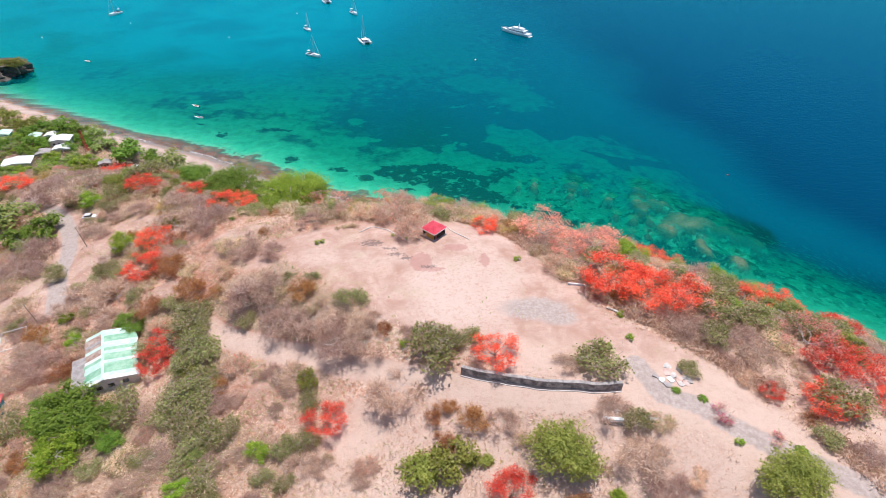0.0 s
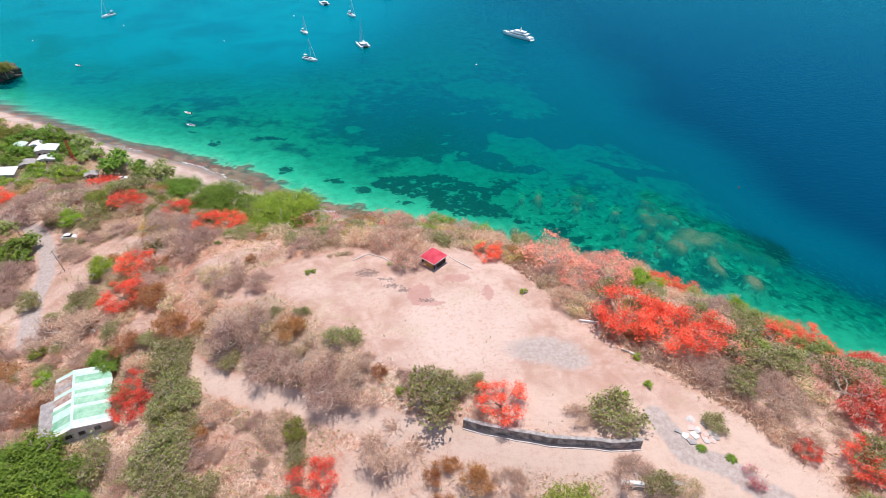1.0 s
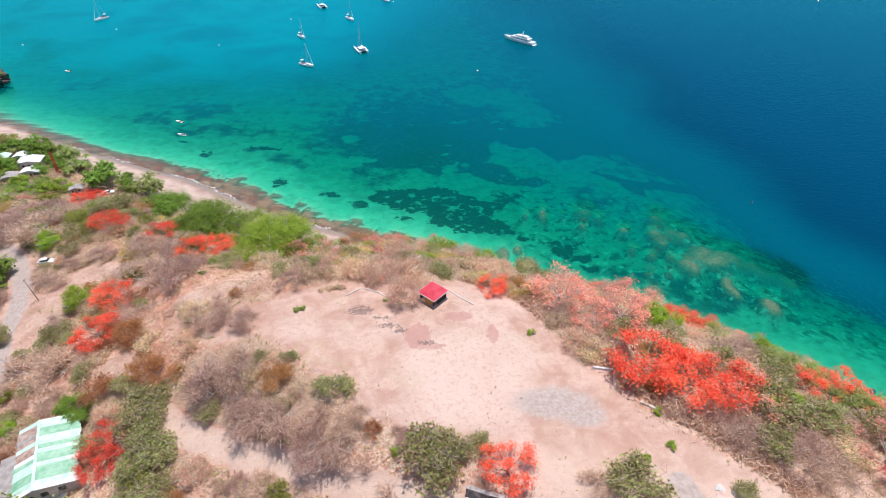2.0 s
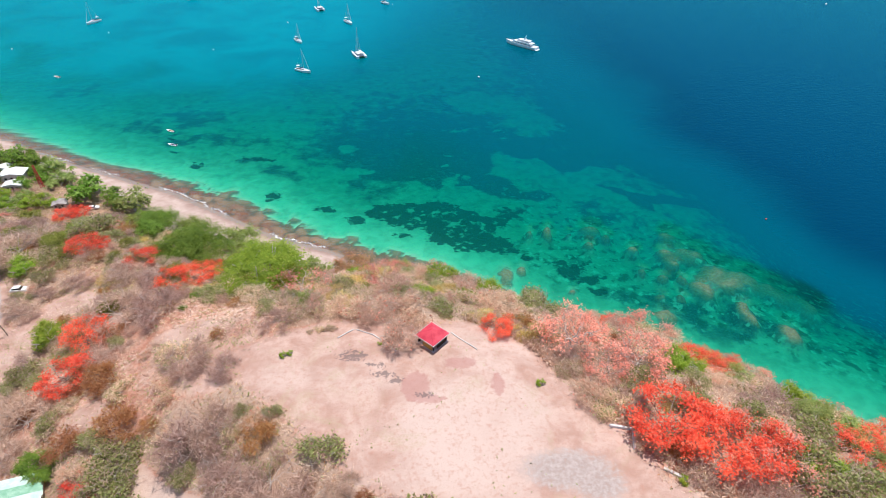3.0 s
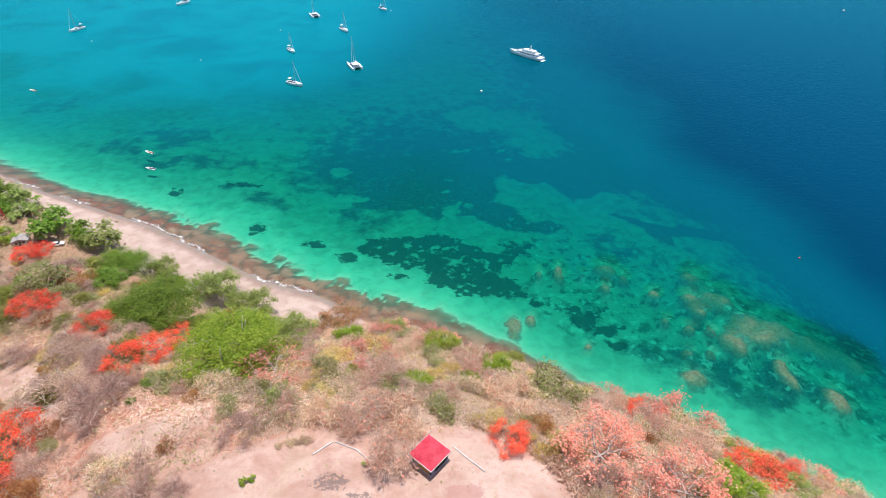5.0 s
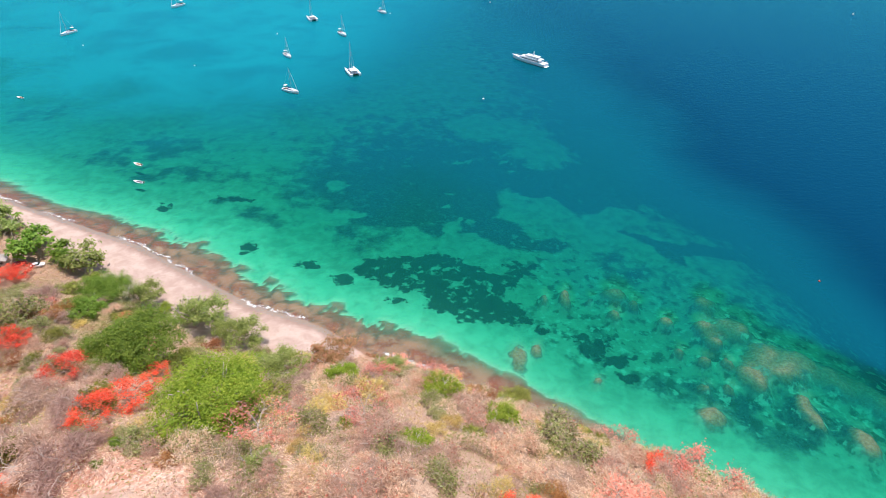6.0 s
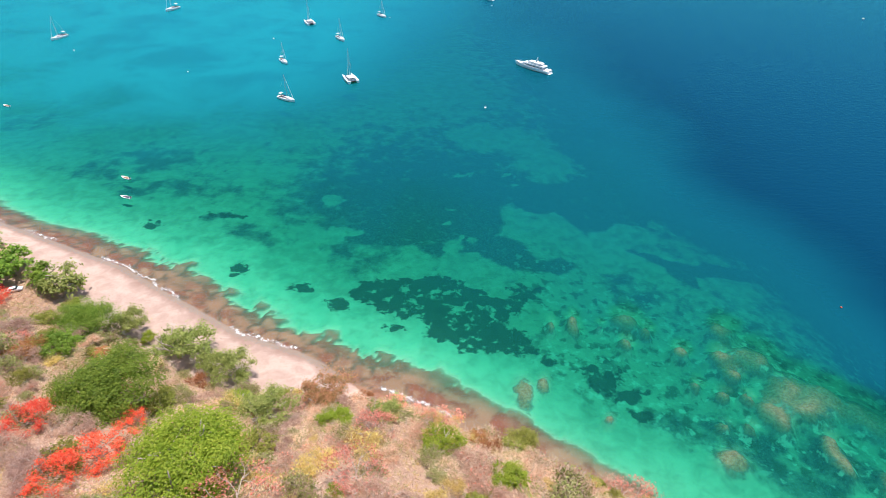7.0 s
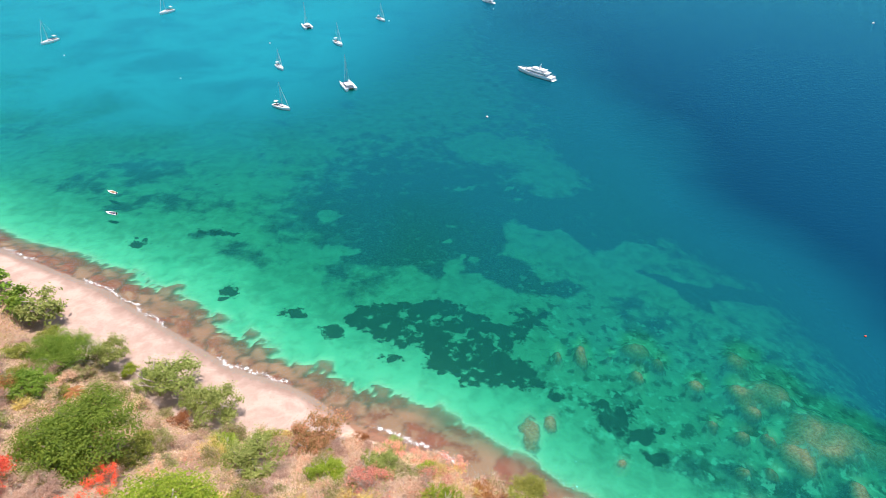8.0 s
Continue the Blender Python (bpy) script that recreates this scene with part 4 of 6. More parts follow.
BARE_SPOTS = [(-40.4, 90.4, 5.6), (-33, 84.1, 4.9), (-25.7, 83, 5.3), (-20.5, 78.5, 4.9), (-15.3, 76.8, 3.8), (-38.6, 93.2, 4.4), (-8.7, 66.7, 4.5), (29, 59.3, 3.2), 
    (32, 52.2, 4.1), (34.7, 48.2, 3.5), (-47.8, 108.1, 4.3), (-14.2, 82.6, 2.1), (10.3, 60.1, 2.5), (-87.1, 102.5, 5.5), (-78.1, 99.8, 5.9), 
    (-119.1, 161.6, 8.6), (-136.1, 172.1, 8), (-138.2, 164.6, 7.4), (-119.9, 173, 5.6), (-73.6, 128, 6.5), (-61.4, 126.2, 5.5), (-117.1, 128.5, 5.5), 
    (-117.7, 121.2, 5.3), (22.7, 69.3, 2.5), (58.1, 74.4, 3.4), (47.2, 80.2, 3.8), (-88.3, 82.3, 4.9), (58.4, 70.6, 3.5), (-40.2, 105.1, 3.2), 
    (-13.3, 118.7, 3.9)]
PLACED += [("bare", *s) for s in BARE_SPOTS]
BARE_SPOTS_MORE = [(-6.5, 118.9, 4.4), (-8.8, 112.1, 4), (-16.1, 117.7, 2.7), (41.7, 133.1, 4.4), (49.7, 121.7, 3.9), (-68.7, 139.1, 4.3), (-92.6, 144.9, 3.8), 
    (-79.8, 144.9, 4.5), (5.6, 142, 4.3), (13.3, 132.8, 3.9)]
PLACED += [("bare", *s) for s in BARE_SPOTS_MORE]
RUST_SPOTS = [(-29.4, 90.6, 3.4), (-66.2, 94.7, 3.6), (-56.4, 96.6, 3.9), (0.6, 63.3, 2), (5.5, 61, 2.8), (-66.4, 109.6, 3.6)]
PLACED += [("rust", *s) for s in RUST_SPOTS]
PLACED += [("dome", 19.7, 53.8, 5.6), ("dome", 1.5, 54.2, 4.3), ("dome", -3.9, 52.3, 3.9), ("dome", 52.8, 46.4, 5.2), ("dome", 14, 160, 4), ("dense", -64.5, 65.5, 4.0), ("dense", -77.5, 69, 4.8), ("dome", -51, 76, 2.6), ("olive", -48, 66, 3.2), ("dome", -53, 86, 2.6), ("pale", -44, 57, 2), ]
PLACED += []
PLACED += [("olive", 62, 82, 4.2), ("olive", 72, 78, 4), ("dome", 76, 74, 3.6), ("bright", 57, 84, 3.4), ("olive", 80, 80, 4), ("pale", 70, 84, 3.4), ("olive", 34, 102, 3.6), ("olive", 50, 94, 4), ("olive", 42, 98, 3.4), ("dome", 64, 92, 3.6)]
PLACED += [(k, -55 + 11 * f + dx, 91 - 39 * f, 3.4) for k, f, dx in [("olive", 0, 0), ("olive", 0.1, 2), ("olive", 0.18, -2.5), ("olive", 0.27, 2.5), ("olive", 0.36, -1), ("olive", 0.45, 2.5), ("olive", 0.52, -2.5), ("olive", 0.6, 1.5), ("olive", 0.7, -2), ("olive", 0.76, 2.5), ("olive", 0.86, 0), ("olive", 0.95, 2)]]
PLACED += [(("dome", "pale", "dense")[k % 3], -236 - 7.5 * (k % 9), float(np.interp(-236 - 7.5 * (k % 9), SHORE[:, 0], SHORE[:, 1])) - 16 - 8.5 * (k // 9), 4.6 + 0.5 * (k % 4)) for k in range(27)]
# trees and shrubs between the clearing and the beach
SLOPE_TREES = [
    ("dense", -101.5, 200.5, 8.6), ("pale", -93.9, 204.2, 6.3), ("dense", -95.3, 182.2, 6.3),
    ("dense", -72.8, 165.0, 11.4), ("pale", -65.5, 191.5, 4.6), ("pale", -79.0, 197.0, 3.6), ("bright", -43.2, 140.0, 10.0), ("pale", -73.2, 195.7, 7.4), ("pale", -57.4, 187.6, 5.9), ("bright", -86.4, 201.1, 2.8), ("pale", -40.2, 167.4, 5.6),
    ("almond", -29.3, 176.8, 7.1), ("bright", -24.0, 161.7, 4.0), ("pale", -13.7, 162.2, 3.6), ("bright", -0.2, 149.9, 4.2), ("bright", -4.7, 129.5, 3.1), ("bright", -17.7, 135.5, 1.9),
    ("dense", -55.7, 130.5, 1.7), ("dense", -56.9, 126.3, 1.1), ("dome", 18.0, 166.5, 5.3), ("bright", -50.2, 174.6, 3.3), ("dome", -106.0, 173.6, 3.6), 
]
SLOPE_BLOSSOM = [
    ("flame", -78.7, 151.6, 4.2), ("flame", -63.6, 137.8, 3.7), ("flame", -61.7, 144.4, 4.0), ("flame", -63.4, 155.9, 2.8), ("coral", -71.5, 162.8, 4.5), ("coral", -32.2, 133.4, 4.4),
    ("coral", -14.6, 138.8, 3.8), ("gold", -50.9, 172.0, 4.1), ("gold", -15.3, 148.1, 4.4), ("gold", -23.5, 129.6, 2.8), ("olive", 21.1, 136.0, 4.2),
    ("flame", 48.1, 132.5, 4.7), ("flame", 41.6, 133.1, 3.2), ("pink", 29.5, 127.6, 3.9), ("gold", -22.2, 144.8, 2.9), ("straw", -41.4, 127.6, 3.7), ("straw", -30.0, 120.1, 3.4),
    ("pink", -19.1, 120.0, 3.8), ("pink", -9.2, 121.5, 3.8), ("pink", 9.0, 130.3, 4.4), ("straw", 3.2, 131.0, 3.4), ("olive", 1.1, 121.6, 3.0), ("rust", -99.5, 178.3, 4.3),
    ("olive", -97.0, 167.8, 3.3),
]
PARKING_TREES = [
    ("dense", -143.4, 230.6, 7.1), ("dense", -131.4, 226.4, 4.8), ("pale", -122.3, 223.5, 5.9), ("pale", -160.5, 240.2, 4.6), ("dense", -187.5, 257.9, 5.4), ("dense", -180.0, 255.3, 4.4),
    ("dense", -170.7, 249.6, 4.3), ("dense", -173.9, 237.5, 3.2), ("bright", -164.0, 222.9, 3.3), ("bright", -158.7, 223.8, 3.5), ("bright", -153.2, 224.2, 2.6), ("flame", -143.4, 214.1, 4.2),
    ("flame", -139.9, 216.6, 3.8), ("bright", -110.3, 173.1, 3.3), ("bright", -103.1, 170.3, 3.2), ("bright", -111.8, 170.2, 2.3), ("flame", -100.5, 161.3, 4.0), ("flame", -97.4, 163.6, 2.5),
    ("bare", -139.0, 190.2, 5.5), ("bare", -108.9, 186.2, 4.4), ("dome", -119.1, 160.6, 4.3), ("dome", -89.2, 157.2, 2.4), ("olive", -109.8, 159.1, 3.8), ("bare", -81.6, 147.2, 3.9),
]
VILLAGE_TREES = [
    ("dense", -192.7, 263.4, 4.8), ("dense", -186.3, 263.0, 3.7), ("pale", -170.5, 251.6, 4.7), ("pale", -161.0, 244.6, 3.5), ("dome", -226.3, 274.2, 6.5), ("dome", -208.0, 267.6, 5.8),
    ("dome", -212.5, 263.2, 4.3), ("dense", -193.4, 241.9, 4.5), ("dense", -203.5, 243.1, 3.8), ("dense", -170.0, 243.3, 3.4), ("dense", -188.2, 231.4, 3.6), ("dense", -208.0, 241.2, 3.2),
    ("bright", -171.1, 221.5, 2.9), ("bright", -169.4, 212.9, 2.8), ("bright", -177.0, 229.9, 2.3), ("dense", -194.4, 233.8, 3.1), ("dome", -184.7, 210.3, 3.3), ("dense", -175.1, 249.1, 3.2), ("dense", -200.0, 262.0, 4.4), ("dome", -218.0, 266.0, 5.0), ("dense", -205.0, 255.0, 3.6), ("dome", -222.0, 258.0, 4.6),
]
PLACED += SLOPE_TREES + SLOPE_BLOSSOM + PARKING_TREES + VILLAGE_TREES
# a close row of shrubs and small trees on the brink above the sea
for k, x in enumerate(range(-2, 112, 4)):
    s_off = 3.6 + 3.0 * ((k * 7) % 5) / 4
    y = float(np.interp(x, SHORE[:, 0], SHORE[:, 1])) - s_off * 1.15
    PLACED.append((("pink", "straw", "straw", "coral", "pink", "pink", "gold", "dome", "pink", "straw")[(k * 3) % 10], x - s_off * 0.45, y, 3.2 + 0.35 * ((k * 5) % 4)))
PLACED += [("coral", 24.3, 111.7, 4.7), ("coral", 27, 118, 3.8), ("bare", 31, 124, 4)]
PLACED += [("pink", 53, 127, 4.6), ("straw", 46, 128, 4.0), ("bare", 40, 128.5, 4.0), ("flame", 54, 116, 3.8), ("olive", 24, 134, 4.4), ("bright", 11, 140, 4.2), ("flame", 84, 86, 4.2), ("flame", 92, 92, 4.0),
           ("flame", 78, 94, 4.2), ("flame", 66, 88, 3.6), ("olive", 58, 90, 4.2), ("bare", 60, 100, 4.0), ("pink", 28, 123, 4.2), ("coral", 36, 106, 4.4), ("pink", -12, 130, 4.6), ("magenta", 46.5, 58.5, 2.0), ("magenta", 53.5, 53.5, 1.4)]
for kind, x, y, r in PLACED:
    if kind == "bare" and y > 108 and x > -30:
        kind = "pink"
    if kind == "flame" and x > 20 and rng.uniform() < 0.2:
        kind = "coral"
    plant(kind, x, y, r * (1.3 if kind in ("dense", "pale", "bright") and x < -118 else 1.2 if kind == "pale" else 1.02 if kind in ("dense", "bright", "almond") else 1.08 if kind == "flame" else 0.98 if kind == "dome" else 1.22), rng, 0.1)


def free_of(x, y, r, taken):
    return all((x - a) ** 2 + (y - b) ** 2 > (0.5 * (r + c)) ** 2 for a, b, c in taken)


taken = [(x, y, r * 0.9) for _, x, y, r in PLACED] + [(-183, 246, 9), (-188, 221, 10), (-173, 210, 7), (-70, 82, 8), (-2, 111, 3), (41, 67, 4)]
tries = 0
while len(taken) < len(PLACED) + 1180 and tries < 30000:
    tries += 1
    x, y = rng.uniform(-215, 112), rng.uniform(36, 262)
    s = float(inland(x, y))
    edge = float(beach_width(x))
    if s < edge + 0.8 or abs(x) > 30 + 1.05 * (y + 20):
        continue
    bare_here = max(float(cleared(x, y)), float(near(x, y, TRACK, 3.4, 1)), float(near(x, y, ROAD, 4.6, 1)), float(near(x, y, DIRT, 4, 1)), float(near(x, y, PAVED, 3, 1)))
    if bare_here > 0.25 or float(blobs(x, y, OPEN_PATCHES, 0.3)) > 0.5:
        continue
    front = y < 72 and x > -24
    if front and rng.uniform() < 0.62:
        continue
    north = s < 66 and y > 90
    if -64 < x < -34 and 96 < y < 124 and rng.uniform() < 0.75:
        continue
    if s < edge + 44 and (x < -160 and (s < edge + 5 or rng.uniform() < 0.4) or -160 <= x < -122 and s < 34):
        continue
    r = rng.uniform(1.2, 3.4) if front else rng.uniform(2.2, 4.4) if north else rng.uniform(1.8, 4.2)
    if not free_of(x, y, r * (0.5 if north else 0.8), taken):
        continue
    village = x < -160 and y > 200
    mix = [("dense", 4), ("pale", 3), ("bright", 2), ("bare", 2)] if village else [("pink", 1.8), ("bare", 4.6), ("straw", 1.6), ("olive", 6), ("gold", 0.6), ("rust", 1.2), ("coral", 0.6), ("dome", 1.6)] if north and x < -30 else [("pink", 7), ("bare", 1.2), ("straw", 6), ("olive", 2.4), ("gold", 2.4), ("rust", 0.8), ("coral", 1.2), ("dome", 0.5), ("bright", 0.5 + 0.8 * (x > 40)), ("pale", 0.5 + (x > 40))] if north else [("bare", 6), ("straw", 1.6), ("olive", 4.5), ("rust", 1.6), ("pink", 2.6), ("bright", 0.15), ("dome", 0.3)]
    pick = rng.uniform(0, sum(w for _, w in mix))
    for kind, w in mix:
        pick -= w
        if pick < 0:
            break
    plant(kind, x, y, r, rng, 0.15)
    taken.append((x, y, r))

# ---- undergrowth ----
def tufts(name, label, seed, count, material, where, length, width, upright):
    """Many small blades over the ground, as one spread of undergrowth."""
    g = np.random.default_rng(seed)
    x, y = np.empty(0), np.empty(0)
    while len(x) < count:
        px = g.uniform(-190, 112, 40000)
        py = g.uniform(34, 250, 40000)
        ok = g.uniform(size=40000) < where(px, py)
        ok &= (np.abs(px) < 34 + 1.02 * (py + 22)) & (py > 34 + 11 * fractal(px, py, 14, 13))
        x, y = np.concatenate([x, px[ok]]), np.concatenate([y, py[ok]])
    x, y = x[:count], y[:count]
    z = height(x, y)
    n = g.normal(size=(count, 3)) * 0.7 + np.array([0, 0, 1 - upright])
    size = g.uniform(*length, count)
    v, f = leaflets(g, np.stack([x, y, z + size * 0.28 * (0.4 + upright)], -1), n, size, g.uniform(*width, count))
    return tagged(new(name, mesh_of(name, v, f, material)), label, "undergrowth", kind="stuff")


def open_ground(x, y):
    return np.maximum.reduce([cleared(x, y), near(x, y, TRACK, 2.8, 0.6), near(x, y, ROAD, 3.6, 0.8), near(x, y, DIRT, 3.2, 0.8), near(x, y, PAVED, 2.6, 0.6), 0.75 * blobs(x, y, OPEN_PATCHES, 0.3)])


def slope_only(x, y):
    s = inland(x, y)
    return ramp(s - beach_width(x), -1, 4) * (1 - open_ground(x, y))


def field(rule, step=1.0):
    """A rule read from a table over the slopes, which is far quicker for many places."""
    xs, ys = np.arange(-192, 115, step), np.arange(32, 254, step)
    table = rule(*np.meshgrid(xs, ys))
    return lambda x, y: table[np.clip(((y - 32) / step + 0.5).astype(int), 0, len(ys) - 1), np.clip(((x + 192) / step + 0.5).astype(int), 0, len(xs) - 1)]


slope_only = field(slope_only)


def patchwork(cell, seed, lo, hi, front=0.3):
    return lambda x, y: slope_only(x, y) * ramp(fractal(x, y, cell, seed, 3), lo, hi) * (1 - (1 - front) * ramp(-y, -78, -66) * ramp(x, -30, -15))


def thicket(name, label, seed, count, material, where, tall, length, width, leafy=False):
    """A waist-high to head-high tangle of twigs over the slopes, in uneven humps."""
    g = np.random.default_rng(seed)
    x, y = np.empty(0), np.empty(0)
    while len(x) < count:
        px, py = g.uniform(-190, 112, 40000), g.uniform(36, 250, 40000)
        ok = (g.uniform(size=40000) < where(px, py)) & (np.abs(px) < 34 + 1.02 * (py + 22)) & (py > 34 + 11 * fractal(px, py, 14, 13))
        x, y = np.concatenate([x, px[ok]]), np.concatenate([y, py[ok]])
    x, y = x[:count], y[:count]
    hump = ramp(fractal(x, y, 4.5, 71, 2), 0.3, 0.72) * tall * (1 - 0.7 * ramp(-y, -76, -66) * ramp(x, -30, -18))
    z = height(x, y) + (0.2 + hump) * np.sqrt(g.uniform(0.05, 1.0, count))
    ways = g.normal(size=(count, 3)) * np.array([1, 1, 0.5]) + np.array([0, 0, 0.35])
    at = np.stack([x, y, z], -1)
    if leafy:
        v, f = leaflets(g, at, ways + np.array([0, 0, 0.8]), g.uniform(*length, count), g.uniform(*width, count))
    else:
        v, f = needles(g, at, ways, g.uniform(*length, count), g.uniform(*width, count))
    return tagged(new(name, mesh_of(name, v, f, material)), label, "undergrowth", kind="stuff")


def north_side(x, y):
    return ramp(inland(x, y), 78, 60) * ramp(y, 88, 100)


north_side = field(north_side)


def tangle(cell, seed, lo, hi, south=0.7, north=1.0):
    base = patchwork(cell, seed, lo, hi)
    return lambda x, y: base(x, y) * (south + (north - south) * north_side(x, y))


thicket("straw_thicket", "bleached straw-coloured thicket on the slopes", 111, 80000, STRAW, tangle(8, 75, 0.4, 0.55, 0.5), 2.2, (0.45, 1.1), (0.04, 0.1))
thicket("pink_thicket", "pinkish leafless thicket on the slopes", 112, 52000, TWIG_PINK, tangle(7, 76, 0.44, 0.58, 0.5, 0.7), 2.6, (0.45, 1.2), (0.04, 0.1))
thicket("brown_thicket", "grey-brown leafless thicket on the slopes", 113, 70000, TWIG, tangle(8, 77, 0.42, 0.56, 1.0, 0.75), 2.2, (0.45, 1.1), (0.035, 0.09))
thicket("olive_thicket", "olive-green leafy thicket on the slopes", 114, 70000, LEAF_OLIVE, tangle(7, 78, 0.48, 0.6, 0.8, 1.0), 2.2, (0.16, 0.34), (0.1, 0.22), True)
thicket("golden_thicket", "golden-yellow dry thicket above the beach", 115, 20000, GOLD, tangle(7, 79, 0.5, 0.62, 0.15, 1.0), 2.0, (0.3, 0.8), (0.08, 0.2))
tufts("dry_grass", "pale straw-coloured dry grass on the slopes", 101, 42000, STRAW, patchwork(13, 5, 0.34, 0.58, 1.0), (0.35, 0.9), (0.06, 0.16), 0.75)
tufts("brown_scrub", "low brown leafless scrub covering the slopes", 102, 46000, TWIG, patchwork(9, 15, 0.3, 0.55), (0.4, 1.1), (0.05, 0.13), 0.6)
tufts("pink_scrub", "low pinkish dry scrub covering the slopes", 103, 34000, TWIG_PINK, patchwork(11, 25, 0.36, 0.6), (0.4, 1.1), (0.05, 0.14), 0.6)
tufts("olive_herb", "low olive-green herbs between the shrubs", 104, 17000, LEAF_OLIVE, patchwork(12, 35, 0.46, 0.66), (0.3, 0.7), (0.1, 0.25), 0.45)
tufts("rust_litter", "rust-coloured fallen leaves under the shrubs", 105, 12000, RUST, patchwork(10, 45, 0.5, 0.68), (0.25, 0.5), (0.1, 0.22), 0.2)
tufts("foreground_grass", "fine bleached dry grass on the slope below the track", 108, 90000, STRAW, lambda x, y: slope_only(x, y) * ramp(-y, -92, -70) * ramp(fractal(x, y, 8, 85, 3), 0.2, 0.5), (0.22, 0.5), (0.035, 0.085), 0.4)
EDGE = [(6, 119.5), (14, 116), (20, 108), (25, 100.5), (30, 95), (37, 84.5), (44, 78.5), (51, 71.5), (58, 61), (64, 50), (70, 38)]
tufts("grass_fringe", "tall pale dry grass along the edge of the clearing", 106, 9000, STRAW, lambda x, y: near(x, y, EDGE, 1.6, 1.0) * ramp(fractal(x, y, 5, 55, 2), 0.25, 0.55), (0.7, 1.9), (0.1, 0.22), 1.0)
tufts("weed", "sparse green weeds on the bare ground", 107, 150, LEAF_OLIVE, lambda x, y: cleared(x, y) * ramp(fractal(x, y, 9, 65, 3), 0.58, 0.72) * 0.6, (0.25, 0.55), (0.1, 0.22), 0.4)

# ---- hard materials ----
WHITE = worn_material("white_gelcoat", (0.74, 0.75, 0.76), (0.84, 0.85, 0.86), 0.6, 0.3, 0.0, 0.05, 0.5)
WHITE_WALL = worn_material("white_plaster", (0.60, 0.60, 0.60), (0.80, 0.80, 0.79), 0.9, 0.85)
GREY_STONE = worn_material("dark_stone", (0.13, 0.115, 0.11), (0.46, 0.41, 0.385), 0.9, 0.92, 0.0, 0.8)
COPING_STONE = worn_material("dusty_coping_stone", (0.24, 0.215, 0.205), (0.44, 0.40, 0.375), 1.3, 0.92, 0.0, 0.6)
PALE_CONCRETE = worn_material("pale_concrete", (0.46, 0.42, 0.39), (0.66, 0.61, 0.57), 1.1, 0.9, 0.0, 0.4)
DARK_GLASS = worn_material("dark_glass", (0.012, 0.015, 0.02), (0.03, 0.035, 0.045), 2.0, 0.08, 0.0, 0.0, 0.6)
DARK = worn_material("dark_timber", (0.022, 0.016, 0.013), (0.055, 0.042, 0.034), 2.0, 0.85)
RED_ROOF = worn_material("raspberry_red_roof_paint", (0.50, 0.028, 0.055), (0.66, 0.07, 0.10), 0.8, 0.55, 0.0, 0.1)
OCHRE = worn_material("ochre_painted_board", (0.42, 0.22, 0.05), (0.56, 0.33, 0.10), 1.4, 0.75)
METAL_GREEN = worn_material("green_painted_roof_sheet", (0.18, 0.40, 0.25), (0.36, 0.56, 0.41), 0.7, 0.55, 0.0, 0.1)
METAL_PALE = worn_material("faded_green_roof_sheet", (0.42, 0.62, 0.50), (0.62, 0.74, 0.66), 0.8, 0.6, 0.0, 0.1)
METAL_WHITE = worn_material("white_roof_sheet", (0.58, 0.60, 0.58), (0.80, 0.80, 0.78), 0.8, 0.55, 0.0, 0.1)
METAL_RUST = worn_material("rusty_roof_sheet", (0.26, 0.13, 0.09), (0.50, 0.40, 0.34), 0.9, 0.8, 0.0, 0.2)
METAL_RED = worn_material("red_roof_sheet", (0.40, 0.055, 0.05), (0.52, 0.14, 0.12), 0.8, 0.6, 0.0, 0.1)
METAL_GREY = worn_material("grey_roof_sheet", (0.27, 0.24, 0.23), (0.42, 0.38, 0.36), 0.9, 0.7, 0.0, 0.2)
TURQUOISE = worn_material("turquoise_wall_paint", (0.04, 0.30, 0.40), (0.12, 0.44, 0.52), 0.9, 0.8)
TOWER_RED = worn_material("red_steel_paint", (0.52, 0.03, 0.04), (0.66, 0.07, 0.08), 1.0, 0.6)
CAR_RED = worn_material("red_car_paint", (0.36, 0.01, 0.015), (0.44, 0.02, 0.025), 0.5, 0.25, 0.0, 0.0, 0.6)
RUBBER = worn_material("black_rubber", (0.012, 0.012, 0.012), (0.03, 0.03, 0.03), 2.0, 0.8)
ALUMINIUM = worn_material("grey_mast_aluminium", (0.55, 0.56, 0.58), (0.70, 0.71, 0.73), 1.0, 0.4, 0.4, 0.0)
TEAK = worn_material("teak_deck", (0.30, 0.19, 0.11), (0.44, 0.31, 0.20), 1.6, 0.7)
SAIL_BLUE = worn_material("navy_canvas", (0.03, 0.05, 0.12), (0.06, 0.09, 0.18), 1.0, 0.85)
ROCK = worn_material("dark_shore_rock", (0.055, 0.045, 0.04), (0.17, 0.14, 0.12), 0.5, 0.92, 0.0, 1.0)
TILE_PINK = worn_material("broken_pink_tile", (0.52, 0.34, 0.29), (0.66, 0.50, 0.44), 1.2, 0.8)
BUOY_RED = worn_material("red_buoy_plastic", (0.55, 0.05, 0.03), (0.68, 0.10, 0.06), 1.0, 0.5)


def ground_at(x, y):
    return float(height(x, y))


